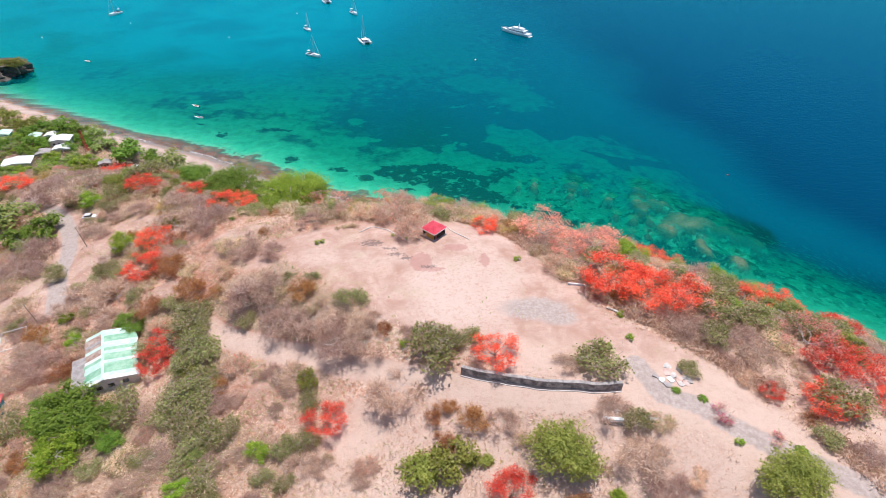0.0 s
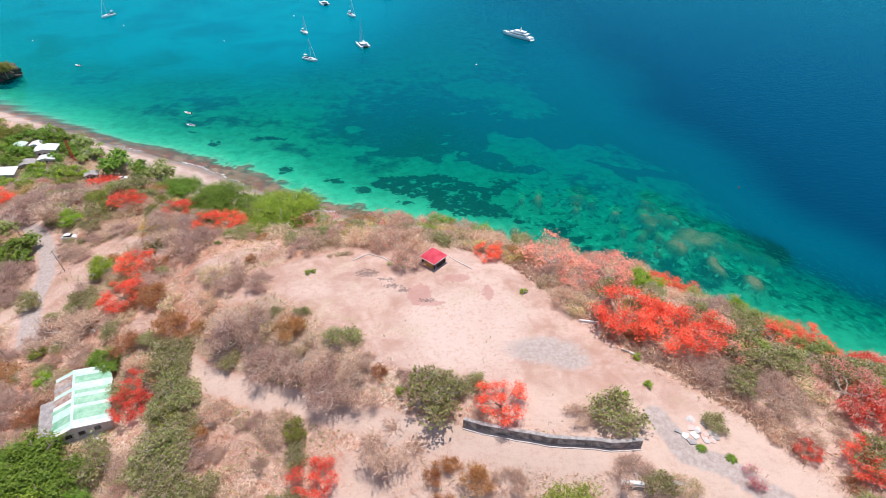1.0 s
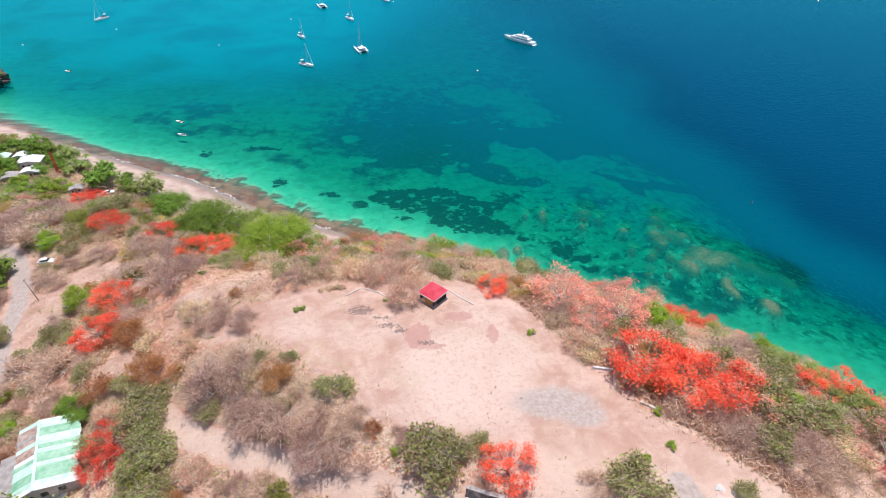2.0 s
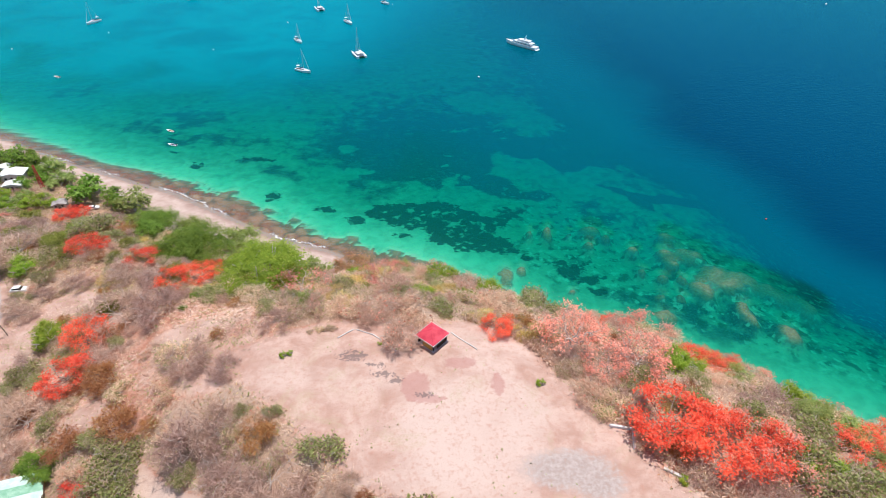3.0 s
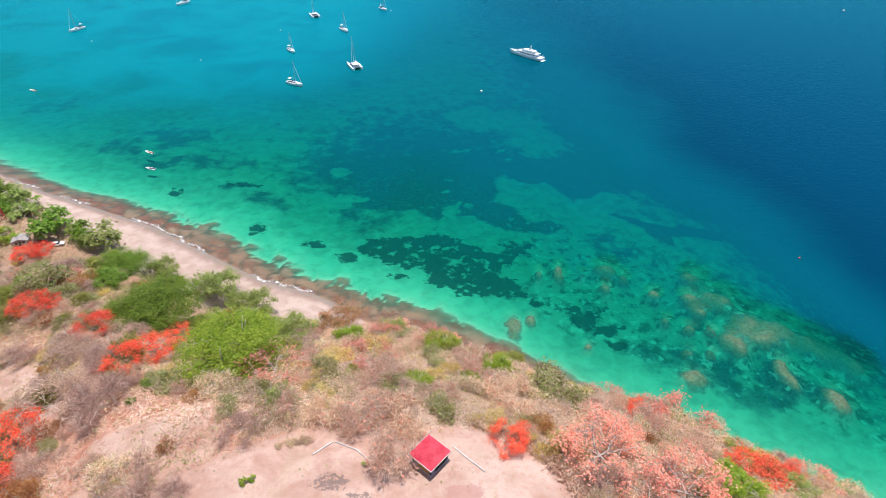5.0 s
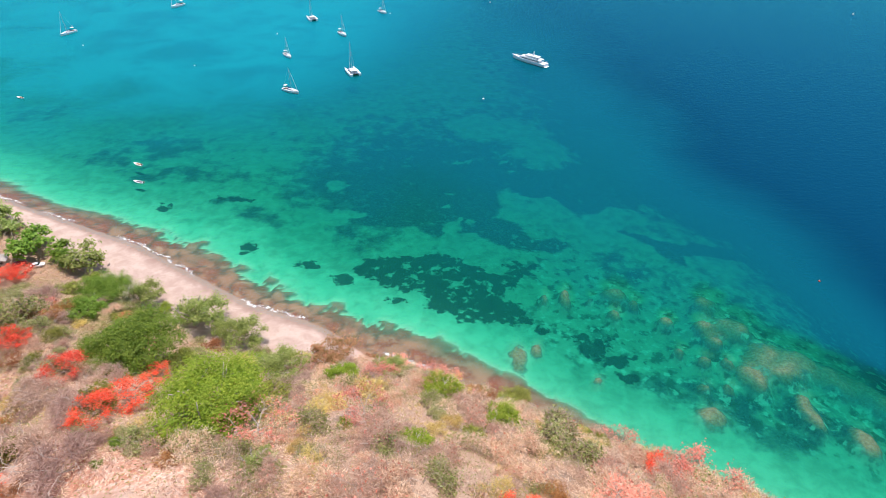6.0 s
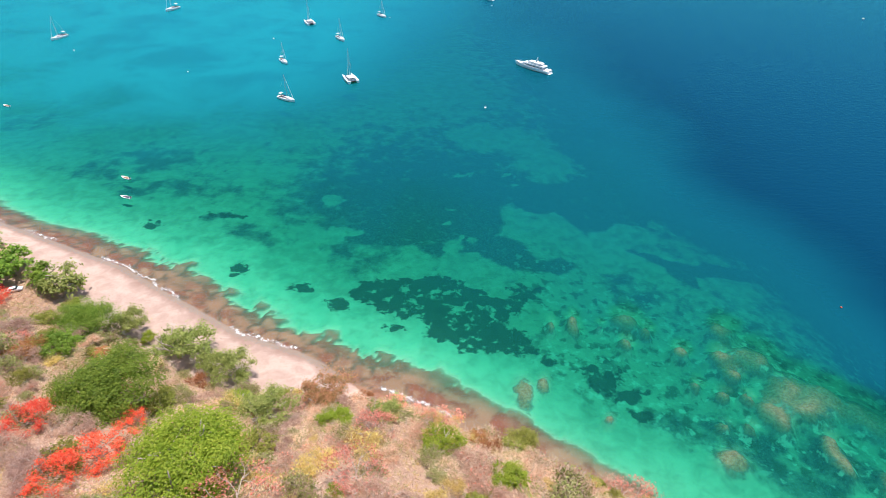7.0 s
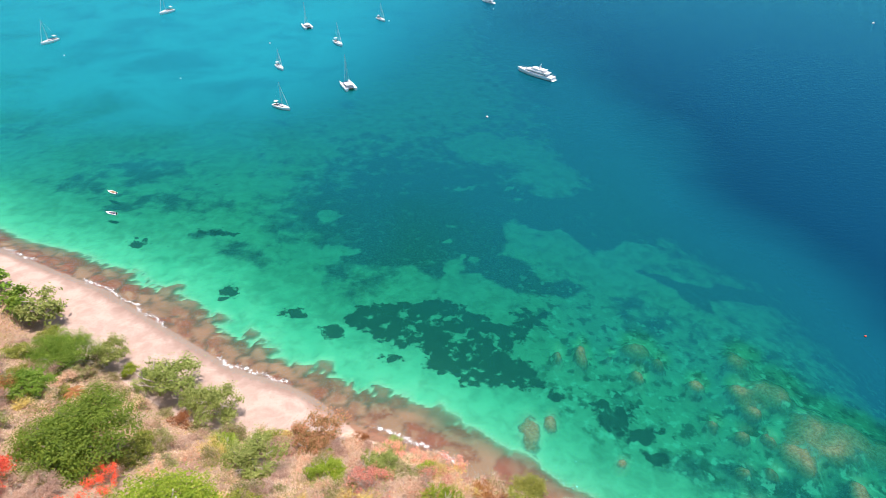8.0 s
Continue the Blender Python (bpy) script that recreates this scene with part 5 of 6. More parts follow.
def ribbon(line, half, low, high, bm=None):
    """A thick wall along a line; low and high: its foot and top above the ground at each corner."""
    bm = bm or bmesh.new()
    fine = []
    for (ax, ay), (bx, by) in zip(line[:-1], line[1:]):
        m = max(1, int(math.hypot(bx - ax, by - ay) / 1.2))
        fine += [(ax + (bx - ax) * k / m, ay + (by - ay) * k / m) for k in range(m)]
    fine.append(line[-1])
    g = np.random.default_rng(len(fine))
    rings = []
    for k, (x, y) in enumerate(fine):
        (ax, ay), (bx, by) = fine[max(k - 1, 0)], fine[min(k + 1, len(fine) - 1)]
        d = Vector((bx - ax, by - ay, 0)).normalized()
        s = Vector((-d.y, d.x, 0)) * half
        z = ground_at(x, y)
        j = g.uniform(-0.05, 0.05)
        c = Vector((x, y, z))
        rings.append([bm.verts.new(c + s + Vector((0, 0, low))), bm.verts.new(c - s + Vector((0, 0, low))), bm.verts.new(c - s * 0.9 + Vector((0, 0, high + j))), bm.verts.new(c + s * 0.9 + Vector((0, 0, high + j)))])
    for a, b in zip(rings[:-1], rings[1:]):
        for k in range(4):
            bm.faces.new((a[k], a[(k + 1) % 4], b[(k + 1) % 4], b[k]))
    bm.faces.new(rings[0])
    bm.faces.new(rings[-1])
    return bm


# ---- hilltop ----
def hut():
    x, y = -2.2, 111.2
    z = ground_at(x, y)
    base = tagged(new("picnic_hut"), "small open hut with a raspberry-red hipped roof on the clearing", "hut")
    base.matrix_basis = pose(x, y, z, 0, 0, 49)
    part("floor_slab", box((4.3, 4.3, 0.22), (0, 0, -0.08), 0, 0.03), PALE_CONCRETE, base)
    for sx in (-1, 1):
        for sy in (-1, 1):
            part("post", box((0.16, 0.16, 1.85), (sx * 1.85, sy * 1.85, 0.1), 0, 0.02), DARK, base)
    part("counter_wall", box((3.5, 0.14, 1.2), (0, 1.87, 0.1), 0, 0.02), DARK, base)
    part("counter_wall", box((0.14, 3.5, 1.2), (1.87, 0, 0.1), 0, 0.02), DARK, base)
    part("front_board", box((0.1, 2.3, 1.3), (-1.93, -0.45, 0.12), 0, 0.02), OCHRE, base, "ochre painted front board")
    part("back_board", box((2.4, 0.1, 0.95), (0.3, -1.93, 0.12), 0, 0.02), DARK, base)
    part("tie_beam", box((4.0, 0.14, 0.18), (0, -1.85, 1.8), 0, 0.02), DARK, base)
    part("tie_beam", box((0.14, 4.0, 0.18), (-1.85, 0, 1.8), 0, 0.02), DARK, base)
    bm = bmesh.new()
    e = 0.06
    low = [bm.verts.new((sx * 2.3, sy * 2.3, 1.98 - e)) for sx, sy in ((-1, -1), (1, -1), (1, 1), (-1, 1))]
    eave = [bm.verts.new((sx * 2.3, sy * 2.3, 1.98 + e)) for sx, sy in ((-1, -1), (1, -1), (1, 1), (-1, 1))]
    top = [bm.verts.new((-0.25, 0, 3.1)), bm.verts.new((0.25, 0, 3.1))]
    bm.faces.new(low[::-1])
    for k in range(4):
        bm.faces.new((low[k], low[(k + 1) % 4], eave[(k + 1) % 4], eave[k]))
    bm.faces.new((eave[0], eave[1], top[1], top[0]))
    bm.faces.new((eave[1], eave[2], top[1]))
    bm.faces.new((eave[2], eave[3], top[0], top[1]))
    bm.faces.new((eave[3], eave[0], top[0]))
    roof = part("roof", bm, RED_ROOF, base, "raspberry-red painted hipped roof")
    for sx, sy, lx, ly in ((0, -2.32, 4.66, 0.05), (0, 2.32, 4.66, 0.05), (-2.32, 0, 0.05, 4.6), (2.32, 0, 0.05, 4.6)):
        part("fascia", box((lx, ly, 0.2), (sx, sy, 1.87)), METAL_WHITE, roof, "white fascia board")


hut()

WALL_LINE = [(3.4, 69.7), (7.9, 68.1), (16.8, 65.6), (26.5, 64.2), (31.4, 64.4)]
stone_wall = tagged(new("retaining_wall"), "dark dry-stone retaining wall beside the dirt track", "wall")
part("stonework", ribbon(WALL_LINE, 0.32, -1.6, 1.5), GREY_STONE, stone_wall)
part("coping", ribbon(WALL_LINE, 0.34, 1.5, 1.6), COPING_STONE, stone_wall, "dusty grey coping")
part("kerb", ribbon([(x - 0.1, y - 0.75) for x, y in WALL_LINE], 0.1, -0.9, 0.12), PALE_CONCRETE, stone_wall, "pale kerb along the foot")

low_wall = tagged(new("low_wall"), "low dark stone wall with a white painted block", "wall")
part("stonework", ribbon([(27.0, 58.3), (30.5, 57.7), (36.2, 57.9)], 0.3, -1.3, 0.75), GREY_STONE, low_wall)
part("coping", ribbon([(27.0, 58.6), (30.2, 58.0)], 0.32, 0.72, 0.98), WHITE_WALL, low_wall, "white painted block")
for line, w, h, text in (
    ([(27.0, 92.3), (30.6, 91.6), (29.9, 87.9)], 0.2, 0.4, "white painted L-shaped kerb on the bare ground"),
    ([(-20.4, 112.0), (-17.6, 114.3)], 0.12, 0.16, "pale concrete kerb on the bare ground"),
    ([(-17.2, 114.2), (-13.7, 112.8), (-8.9, 108.6)], 0.1, 0.14, "pale concrete kerb on the bare ground"),
    ([(1.4, 113.7), (6.2, 109.4)], 0.12, 0.16, "pale concrete kerb on the bare ground"),
    ([(33.4, 84.6), (36.4, 82.6)], 0.25, 0.3, "grey fallen concrete beam on the bare ground"),
):
    tagged(part("kerb", ribbon(line, w, -0.15, h), WHITE_WALL if h == 0.4 else PALE_CONCRETE, None), text, "kerb")


def ruin():
    """Broken floor slabs of a vanished building beside the paved lane."""
    g = np.random.default_rng(12)
    base = tagged(new("ruined_floor"), "broken white and pink floor slabs of a ruin", "ruin")
    cx, cy = 40.6, 66.6
    for k in range(15):
        a, r = g.uniform(0, 6.28), math.sqrt(g.uniform(0, 1)) * 3.0
        x, y = cx + math.cos(a) * r * 1.1, cy + math.sin(a) * r * 0.85
        bm = bmesh.new()
        n = int(g.integers(4, 6))
        ring = [Vector((math.cos(6.28 * j / n + 0.3 * g.normal()) * g.uniform(0.5, 1.15), math.sin(6.28 * j / n) * g.uniform(0.4, 0.9), 0)) for j in range(n)]
        f = bm.faces.new([bm.verts.new(v) for v in ring])
        up = bmesh.ops.extrude_face_region(bm, geom=[f])["geom"]
        bmesh.ops.translate(bm, verts=[v for v in up if isinstance(v, bmesh.types.BMVert)], vec=(0, 0, 0.22))
        bmesh.ops.transform(bm, matrix=pose(x, y, ground_at(x, y) - 0.06, g.normal() * 5, g.normal() * 5, g.uniform(0, 360)), verts=bm.verts)
        part("slab", bm, (PALE_CONCRETE, TILE_PINK, WHITE_WALL, METAL_GREY, TILE_PINK, PALE_CONCRETE, METAL_GREY)[k % 7], base)


ruin()


# ---- houses ----
def corrugated(length, width, material):
    """One roof sheet, ribbed along its length, which runs down the slope (y)."""
    verts, faces, n = [], [], 8
    for k in range(n * 2 + 1):
        x, z = width * (k / (n * 2) - 0.5), 0.022 * (k % 2)
        verts += [(x, 0, z), (x, length, z), (x, length, z - 0.02), (x, 0, z - 0.02)]
    for k in range(n * 2):
        a, b = 4 * k, 4 * k + 4
        faces += [(a, b, b + 1, a + 1), (a + 3, a + 2, b + 2, b + 3), (a + 1, b + 1, b + 2, a + 2), (a, a + 3, b + 3, b)]
    return mesh_of("roof_sheet", verts, faces, material)


def window(parent, size, m, wide=0.07):
    w, h = size
    frame_part = part("window", box((w + 2 * wide, 0.1, h + 2 * wide), (0, 0, -wide)), WHITE_WALL, parent)
    frame_part.matrix_basis = m
    part("pane", box((w, 0.05, h), (0, -0.045, 0)), DARK_GLASS, frame_part)
    part("sill", box((w + 0.3, 0.22, 0.07), (0, -0.09, -0.13)), PALE_CONCRETE, frame_part)
    return frame_part


def green_roofed_house():
    x, y, turn = -70.2, 81.5, 26
    foot = 27.6
    base = tagged(new("house"), "shabby two-storey house with a patched green and rusty sheet-metal roof", "house")
    base.matrix_basis = pose(x, y, foot, 0, 0, turn)
    half_w, half_l, eave, ridge, off = 4.8, 7.5, 5.3, 6.5, -1.3
    bm = box((half_w * 2 - 0.5, half_l * 2 - 0.8, eave), (0, 0, 0), 0, 0.03)
    part("wall", bm, WHITE_WALL, base)
    for sy in (-1, 1):
        gable = bmesh.new()
        pts = [gable.verts.new((sx, sy * (half_l - 0.4) + d, z)) for d in (0, -0.2 * sy) for sx, z in ((-half_w + 0.25, eave - 0.02), (half_w - 0.25, eave - 0.02), (off, ridge - 0.12))]
        gable.faces.new(pts[:3])
        gable.faces.new(pts[3:])
        for k in range(3):
            gable.faces.new((pts[k], pts[(k + 1) % 3], pts[3 + (k + 1) % 3], pts[3 + k]))
        part("gable", gable, WHITE_WALL, base)
    roof = part("roof_frame", box((0.2, half_l * 2 - 0.2, 0.12), (off, 0, ridge - 0.16)), DARK, base)
    g = np.random.default_rng(5)
    east = [METAL_WHITE, METAL_PALE, METAL_GREEN, METAL_GREEN, METAL_GREEN, METAL_PALE, METAL_GREEN, METAL_GREEN, METAL_PALE, METAL_GREEN, METAL_PALE, METAL_PALE, METAL_GREEN, METAL_GREEN, METAL_PALE, METAL_PALE]
    west = [METAL_WHITE, METAL_PALE, METAL_GREEN, METAL_GREEN, METAL_PALE, METAL_PALE, METAL_GREEN, METAL_WHITE, METAL_RUST, METAL_RUST, METAL_PALE, METAL_RUST, METAL_GREY, METAL_RUST, METAL_RUST, METAL_PALE]
    n = len(east)
    for side, mats in ((1, east), (-1, west)):
        run = half_w + 0.25 - side * off
        slope, pitch = math.hypot(run, ridge - eave), math.degrees(math.atan2(ridge - eave, run))
        for k, mat in enumerate(mats):
            yy = -half_l - 0.2 + (k + 0.5) * (2 * half_l + 0.4) / n
            length = slope + g.uniform(-0.25, 0.25)
            sheet_part = part("roof_sheet", corrugated(length, (2 * half_l + 0.4) / n + 0.08, mat), None, roof)
            sheet_part.matrix_basis = pose(off, yy, ridge + 0.01 + 0.006 * (k % 2), 0, 0, -90 * side) @ pose(0, 0, 0, -pitch + g.normal() * 0.3, 0, 0)
    part("ridge_cap", box((0.5, half_l * 2 + 0.4, 0.06), (off, 0, ridge + 0.02), 0, 0.02), METAL_PALE, roof)
    # lower front porch and rear shed
    porch = part("porch", box((5.6, 2.2, 2.6), (-0.6, -half_l - 0.5, 0)), WHITE_WALL, base)
    part("porch_roof", box((6.2, 2.6, 0.08), (-0.6, -half_l - 0.6, 2.6), 0, 0.02), METAL_WHITE, porch)
    shed = part("shed", box((3.2, 8.4, 3.4), (-half_w - 1.3, -0.6, 0)), PALE_CONCRETE, base)
    for k in range(6):
        s = part("roof_sheet", corrugated(3.6, 1.5, METAL_GREY), None, shed)
        s.matrix_basis = pose(-half_w + 0.3, -4.3 + k * 1.48, 3.95, 0, 0, 90) @ pose(0, 0, 0, -6, 0, 0)
    for xx in (-2.6, -0.4, 2.2):
        window(base, (1.1, 0.9), pose(xx, -half_l + 0.36, 3.6))
    for yy in (-4.5, -1.0, 3.0):
        window(base, (1.1, 0.9), pose(half_w - 0.24, yy, 3.4, 0, 0, 90))
    part("door", box((0.9, 0.08, 2.0), (0.9, -half_l - 1.63, 0.05), 0, 0.01), DARK, base)
    window(base, (1.0, 0.8), pose(-2.0, -half_l - 1.61, 1.2))


green_roofed_house()


def small_house(x, y, turn, size, roof_mat, wall_mat, label, hip=0.9):
    base = tagged(new("house"), label, "house", "village houses")
    w, l, h = size
    base.matrix_basis = pose(x, y, ground_at(x, y), 0, 0, turn)
    part("wall", box((w, l, h + 0.6), (0, 0, -0.6), 0, 0.03), wall_mat, base)
    bm = bmesh.new()
    ow, ol = w / 2 + 0.5, l / 2 + 0.5
    low = [bm.verts.new((sx * ow, sy * ol, h - 0.02)) for sx, sy in ((-1, -1), (1, -1), (1, 1), (-1, 1))]
    rim = [bm.verts.new((sx * ow, sy * ol, h + 0.1)) for sx, sy in ((-1, -1), (1, -1), (1, 1), (-1, 1))]
    top = [bm.verts.new((0, -ol, h + hip)), bm.verts.new((0, ol, h + hip))]
    bm.faces.new(low[::-1])
    for k in range(4):
        bm.faces.new((low[k], low[(k + 1) % 4], rim[(k + 1) % 4], rim[k]))
    bm.faces.new((rim[0], rim[1], top[0]))
    bm.faces.new((rim[2], rim[3], top[1]))
    bm.faces.new((rim[1], rim[2], top[1], top[0]))
    bm.faces.new((rim[3], rim[0], top[0], top[1]))
    part("roof", bm, roof_mat, base)
    for xx in (-w / 4, w / 4):
        window(base, (1.0, 0.9), pose(xx, -l / 2 - 0.02, 1.1))
    part("door", box((0.9, 0.1, 2.0), (0, -l / 2 - 0.03, 0), 0, 0.01), DARK, base)


small_house(-183.1, 246, 12, (9, 6, 3.0), METAL_WHITE, WHITE_WALL, "white village house with a white metal roof among trees")
small_house(-188, 221, 20, (11, 7, 3.0), METAL_WHITE, PALE_CONCRETE, "pale village house with a weathered white roof")
small_house(-177, 236.5, 10, (7, 4, 2.6), METAL_WHITE, WHITE_WALL, "little white house with a pale metal roof")
small_house(-190.7, 251.5, 8, (5, 4, 2.6), METAL_WHITE, WHITE_WALL, "little white house with a white metal roof")
small_house(-198, 250, 8, (5, 4, 2.6), METAL_PALE, WHITE_WALL, "little house with a pale greenish roof")
small_house(-183.5, 231, 25, (6.5, 5, 2.6), METAL_GREY, PALE_CONCRETE, "grey-roofed shed among the village trees")
small_house(-173, 210, 25, (6, 4, 2.6), METAL_GREY, PALE_CONCRETE, "grey-roofed shed among the village trees")
small_house(-214, 251, 15, (7, 5, 3.0), METAL_PALE, TURQUOISE, "turquoise village house with a pale roof")
small_house(-150.5, 222.5, 20, (4.6, 3.4, 2.2), METAL_GREY, PALE_CONCRETE, "small grey-roofed shed beside parked cars")
small_house(-91.5, 69.0, 20, (6.5, 6, 3.0), METAL_RED, TURQUOISE, "turquoise house with a red metal roof on the slope")


def steel_tower():
    x, y = -167.1, 238.3
    base = tagged(new("lattice_tower"), "red painted steel lattice mast at the edge of the village", "mast")
    base.matrix_basis = pose(x, y, ground_at(x, y))
    tall, foot, head = 10.5, 0.85, 0.4
    corner = lambda k, s: Vector((math.cos(2.094 * k), math.sin(2.094 * k), 0)) * (foot + (head - foot) * s) + Vector((0, 0, tall * s))
    for k in range(3):
        v, f = tube([corner(k, 0), corner(k, 1)], [0.12, 0.1], 6)
        part("leg", mesh_of("leg", v, f, TOWER_RED), None, base)
    for j in range(10):
        for k in range(3):
            v, f = tube([corner(k, j / 10), corner((k + 1) % 3, (j + 1) / 10)], [0.07, 0.07], 5)
            part("brace", mesh_of("brace", v, f, TOWER_RED), None, base)


steel_tower()


def pole(x, y, tall, lean, way):
    base = tagged(new("utility_pole"), "leaning grey-brown wooden utility pole beside the road", "pole", "utility poles")
    base.matrix_basis = pose(x, y, ground_at(x, y), 0, 0, way)
    v, f = tube([(0, 0, -0.6), (lean * 0.5, 0, tall * 0.5), (lean, 0, tall)], [0.12, 0.1, 0.08], 8)
    part("shaft", mesh_of("shaft", v, f, BARK, smooth=True), None, base)
    part("crossarm", box((0.1, 1.5, 0.12), (lean, 0, tall - 0.5), 0, 0.01), BARK, base)


pole(-129, 151, 6.5, -0.5, 0)
pole(-102, 129, 7.0, -0.9, 0)
pole(-97, 97, 6.5, -0.8, 20)


def ball_court_frame():
    base = tagged(new("pipe_frame"), "white welded pipe frame on a disused court", "frame")
    base.matrix_basis = pose(-102, 92, ground_at(-102, 92) + 0.1, 0, 0, 28)
    rails = [((0, 0, 0), (0, 0, 2.6)), ((5.0, 0, 0), (5.0, 0, 2.6)), ((0, 0, 2.6), (5.0, 0, 2.6)), ((0, 0, 2.6), (-1.2, -3.4, 0.2)), ((5, 0, 2.6), (3.8, -3.4, 0.2)), ((-1.2, -3.4, 0.2), (3.8, -3.4, 0.2))]
    for a, b in rails:
        v, f = tube([a, b], [0.07, 0.07], 6)
        part("pipe", mesh_of("pipe", v, f, WHITE_WALL), None, base)


ball_court_frame()


def car(x, y, turn, paint, label):
    base = tagged(new("car"), label, "car", "parked cars")
    base.matrix_basis = pose(x, y, ground_at(x, y) + 0.02, 0, 0, turn)
    bm = bmesh.new()
    side = [(-2.1, 0.35), (-2.12, 0.75), (-1.95, 0.92), (-1.0, 1.0), (1.2, 0.98), (2.0, 0.82), (2.15, 0.6), (2.12, 0.32)]
    a = [bm.verts.new((px, -0.86, pz)) for px, pz in side]
    b = [bm.verts.new((px, 0.86, pz)) for px, pz in side]
    bm.faces.new(a)
    bm.faces.new(b[::-1])
    for k in range(len(side)):
        bm.faces.new((a[k], b[k], b[(k + 1) % len(side)], a[(k + 1) % len(side)]))
    bmesh.ops.bevel(bm, geom=list(bm.edges), offset=0.06, segments=2, affect="EDGES")
    body = part("body", bm, paint, base)
    part("cabin_glass", box((2.35, 1.5, 0.48), (-0.35, 0, 0.96), 0, 0.05, 0.82), DARK_GLASS, base, "dark tinted windows")
    part("roof", box((1.75, 1.26, 0.06), (-0.38, 0, 1.43), 0, 0.02), paint, base)
    for sy in (-0.6, 0.6):
        part("headlight", box((0.06, 0.34, 0.14), (2.1, sy, 0.62), 0, 0.01), WHITE, body)
    for sx in (-1.3, 1.35):
        for sy in (-0.8, 0.8):
            v, f = tube([(sx, sy - 0.1, 0.33), (sx, sy + 0.1, 0.33)], [0.33, 0.33], 14)
            wheel = part("wheel", mesh_of("wheel", v, f, RUBBER), None, base)
            v, f = tube([(sx, sy - 0.115 if sy < 0 else sy + 0.08, 0.33), (sx, sy - 0.08 if sy < 0 else sy + 0.115, 0.33)], [0.2, 0.2], 10)
            part("rim", mesh_of("rim", v, f, ALUMINIUM), None, wheel)


car(-111, 147, 8, WHITE, "white saloon car parked at the end of the road")
car(-144, 222.4, 28, CAR_RED, "red car parked under trees behind the beach")
car(-137.8, 222.0, 20, WHITE, "white car parked under trees behind the beach")

# ---- palms, plants in the open ----
for k, (x, y, tall, reach) in enumerate([(-84.5, 181, 7.0, 2.6), (-159, 247.5, 5.0, 2.2), (44.5, 61.8, 0.3, 1.1), (56.2, 51.5, 0.4, 1.4), (40.5, 63.6, 0.4, 1.0), (-44, 172, 1.2, 1.8), (-26, 172, 1.0, 1.6)]):
    tree = tagged(palm("palm", 200 + k, tall, reach), "withered orange-topped palm behind the beach" if k == 0 else "small green palm on dry ground", "palm", "palms")
    if k == 0:
        for child in tree.children:
            if child.name.startswith("frond"):
                child.data.materials[0] = RUST
    tree.matrix_basis = pose(x, y, ground_at(x, y))
for x, y, r in ((17, 101, 0.75), (35.8, 82.6, 0.8), (-29.7, 107.3, 0.7), (-28.6, 107.8, 0.6), (47.5, 53.4, 0.7), (-12.2, 110.2, 0.45), (-8.9, 109.4, 0.45), (-7.5, 76.5, 0.9), (31, 73.5, 0.9), (36, 76, 0.8)):
    plant("bright", x, y, r * 1.2, rng, 0.05)
for x, y, r in ((-24.5, 114, 0.9), (-22.8, 114.3, 0.9), (-21.4, 114.5, 0.8), (-25.9, 113.6, 0.7), (-27, 73.2, 0.8), (-25.6, 72.9, 0.7)):
    plant("straw", x, y, r * 1.3, rng, 0.05)


# ---- shore rocks and headland ----
def boulder(seed, sides=2):
    bm = bmesh.new()
    bmesh.ops.create_icosphere(bm, subdivisions=sides, radius=1.0)
    g = np.random.default_rng(seed)
    off = Vector(g.uniform(-50, 50, 3))
    for v in bm.verts:
        v.co *= 0.75 + 0.5 * noise.noise(v.co * 1.1 + off) + 0.2 * noise.noise(v.co * 3.1 + off)
        v.co.z *= 0.6
    return bm


rock_mesh = []
for k in range(4):
    me = bpy.data.meshes.new("boulder")
    bm = boulder(300 + k)
    bm.to_mesh(me)
    bm.free()
    me.materials.append(ROCK)
    rock_mesh.append(me)
g = np.random.default_rng(33)
for k in range(70):
    along = g.uniform(0, 1)
    x, y = 92 + 62 * along + g.normal() * 1.5, 129 - 31 * along + g.normal() * 2.0
    ob = tagged(new("boulder", rock_mesh[k % 4]), "dark grey boulder on the shore", "rock", "shore boulders")
    s = g.uniform(0.4, 1.3)
    ob.matrix_basis = pose(x, y, max(ground_at(x, y), -0.2) + 0.1 * s, 0, 0, g.uniform(0, 360)) @ Matrix.Diagonal((s, s, s, 1))


def headland():
    base = tagged(new("headland"), "low dark rocky headland with scrub on top", "headland")
    bm = bmesh.new()
    bmesh.ops.create_icosphere(bm, subdivisions=5, radius=1.0)
    for v in bm.verts:
        p = v.co.copy()
        k = 1 + 0.35 * noise.noise(p * 1.7) + 0.18 * noise.noise(p * 5) + 0.08 * noise.noise(p * 13)
        v.co = Vector((p.x * 34 * k, p.y * 13 * k, max(-0.3, min(p.z * 1.5, 0.75)) * 6.5 * (0.8 + 0.3 * k)))
    for f in bm.faces:
        f.smooth = False
    part("rock_mass", bm, ROCK, base)
    base.matrix_basis = pose(-298, 346, -0.5, 0, 0, 12) @ Matrix.Diagonal((1.15, 1.15, 1.35, 1))


headland()
for x, y, r in ((-266, 348, 6.0), (-276, 350, 4.5), (-286, 350, 4.5), (-296, 348, 4.5)):
    tree = copy_thing(PLANTS["dome"][0], Matrix())
    tree.matrix_basis = pose(x, y, 4.6, 0, 0, x * 7) @ Matrix.Diagonal((r, r, r, 1))


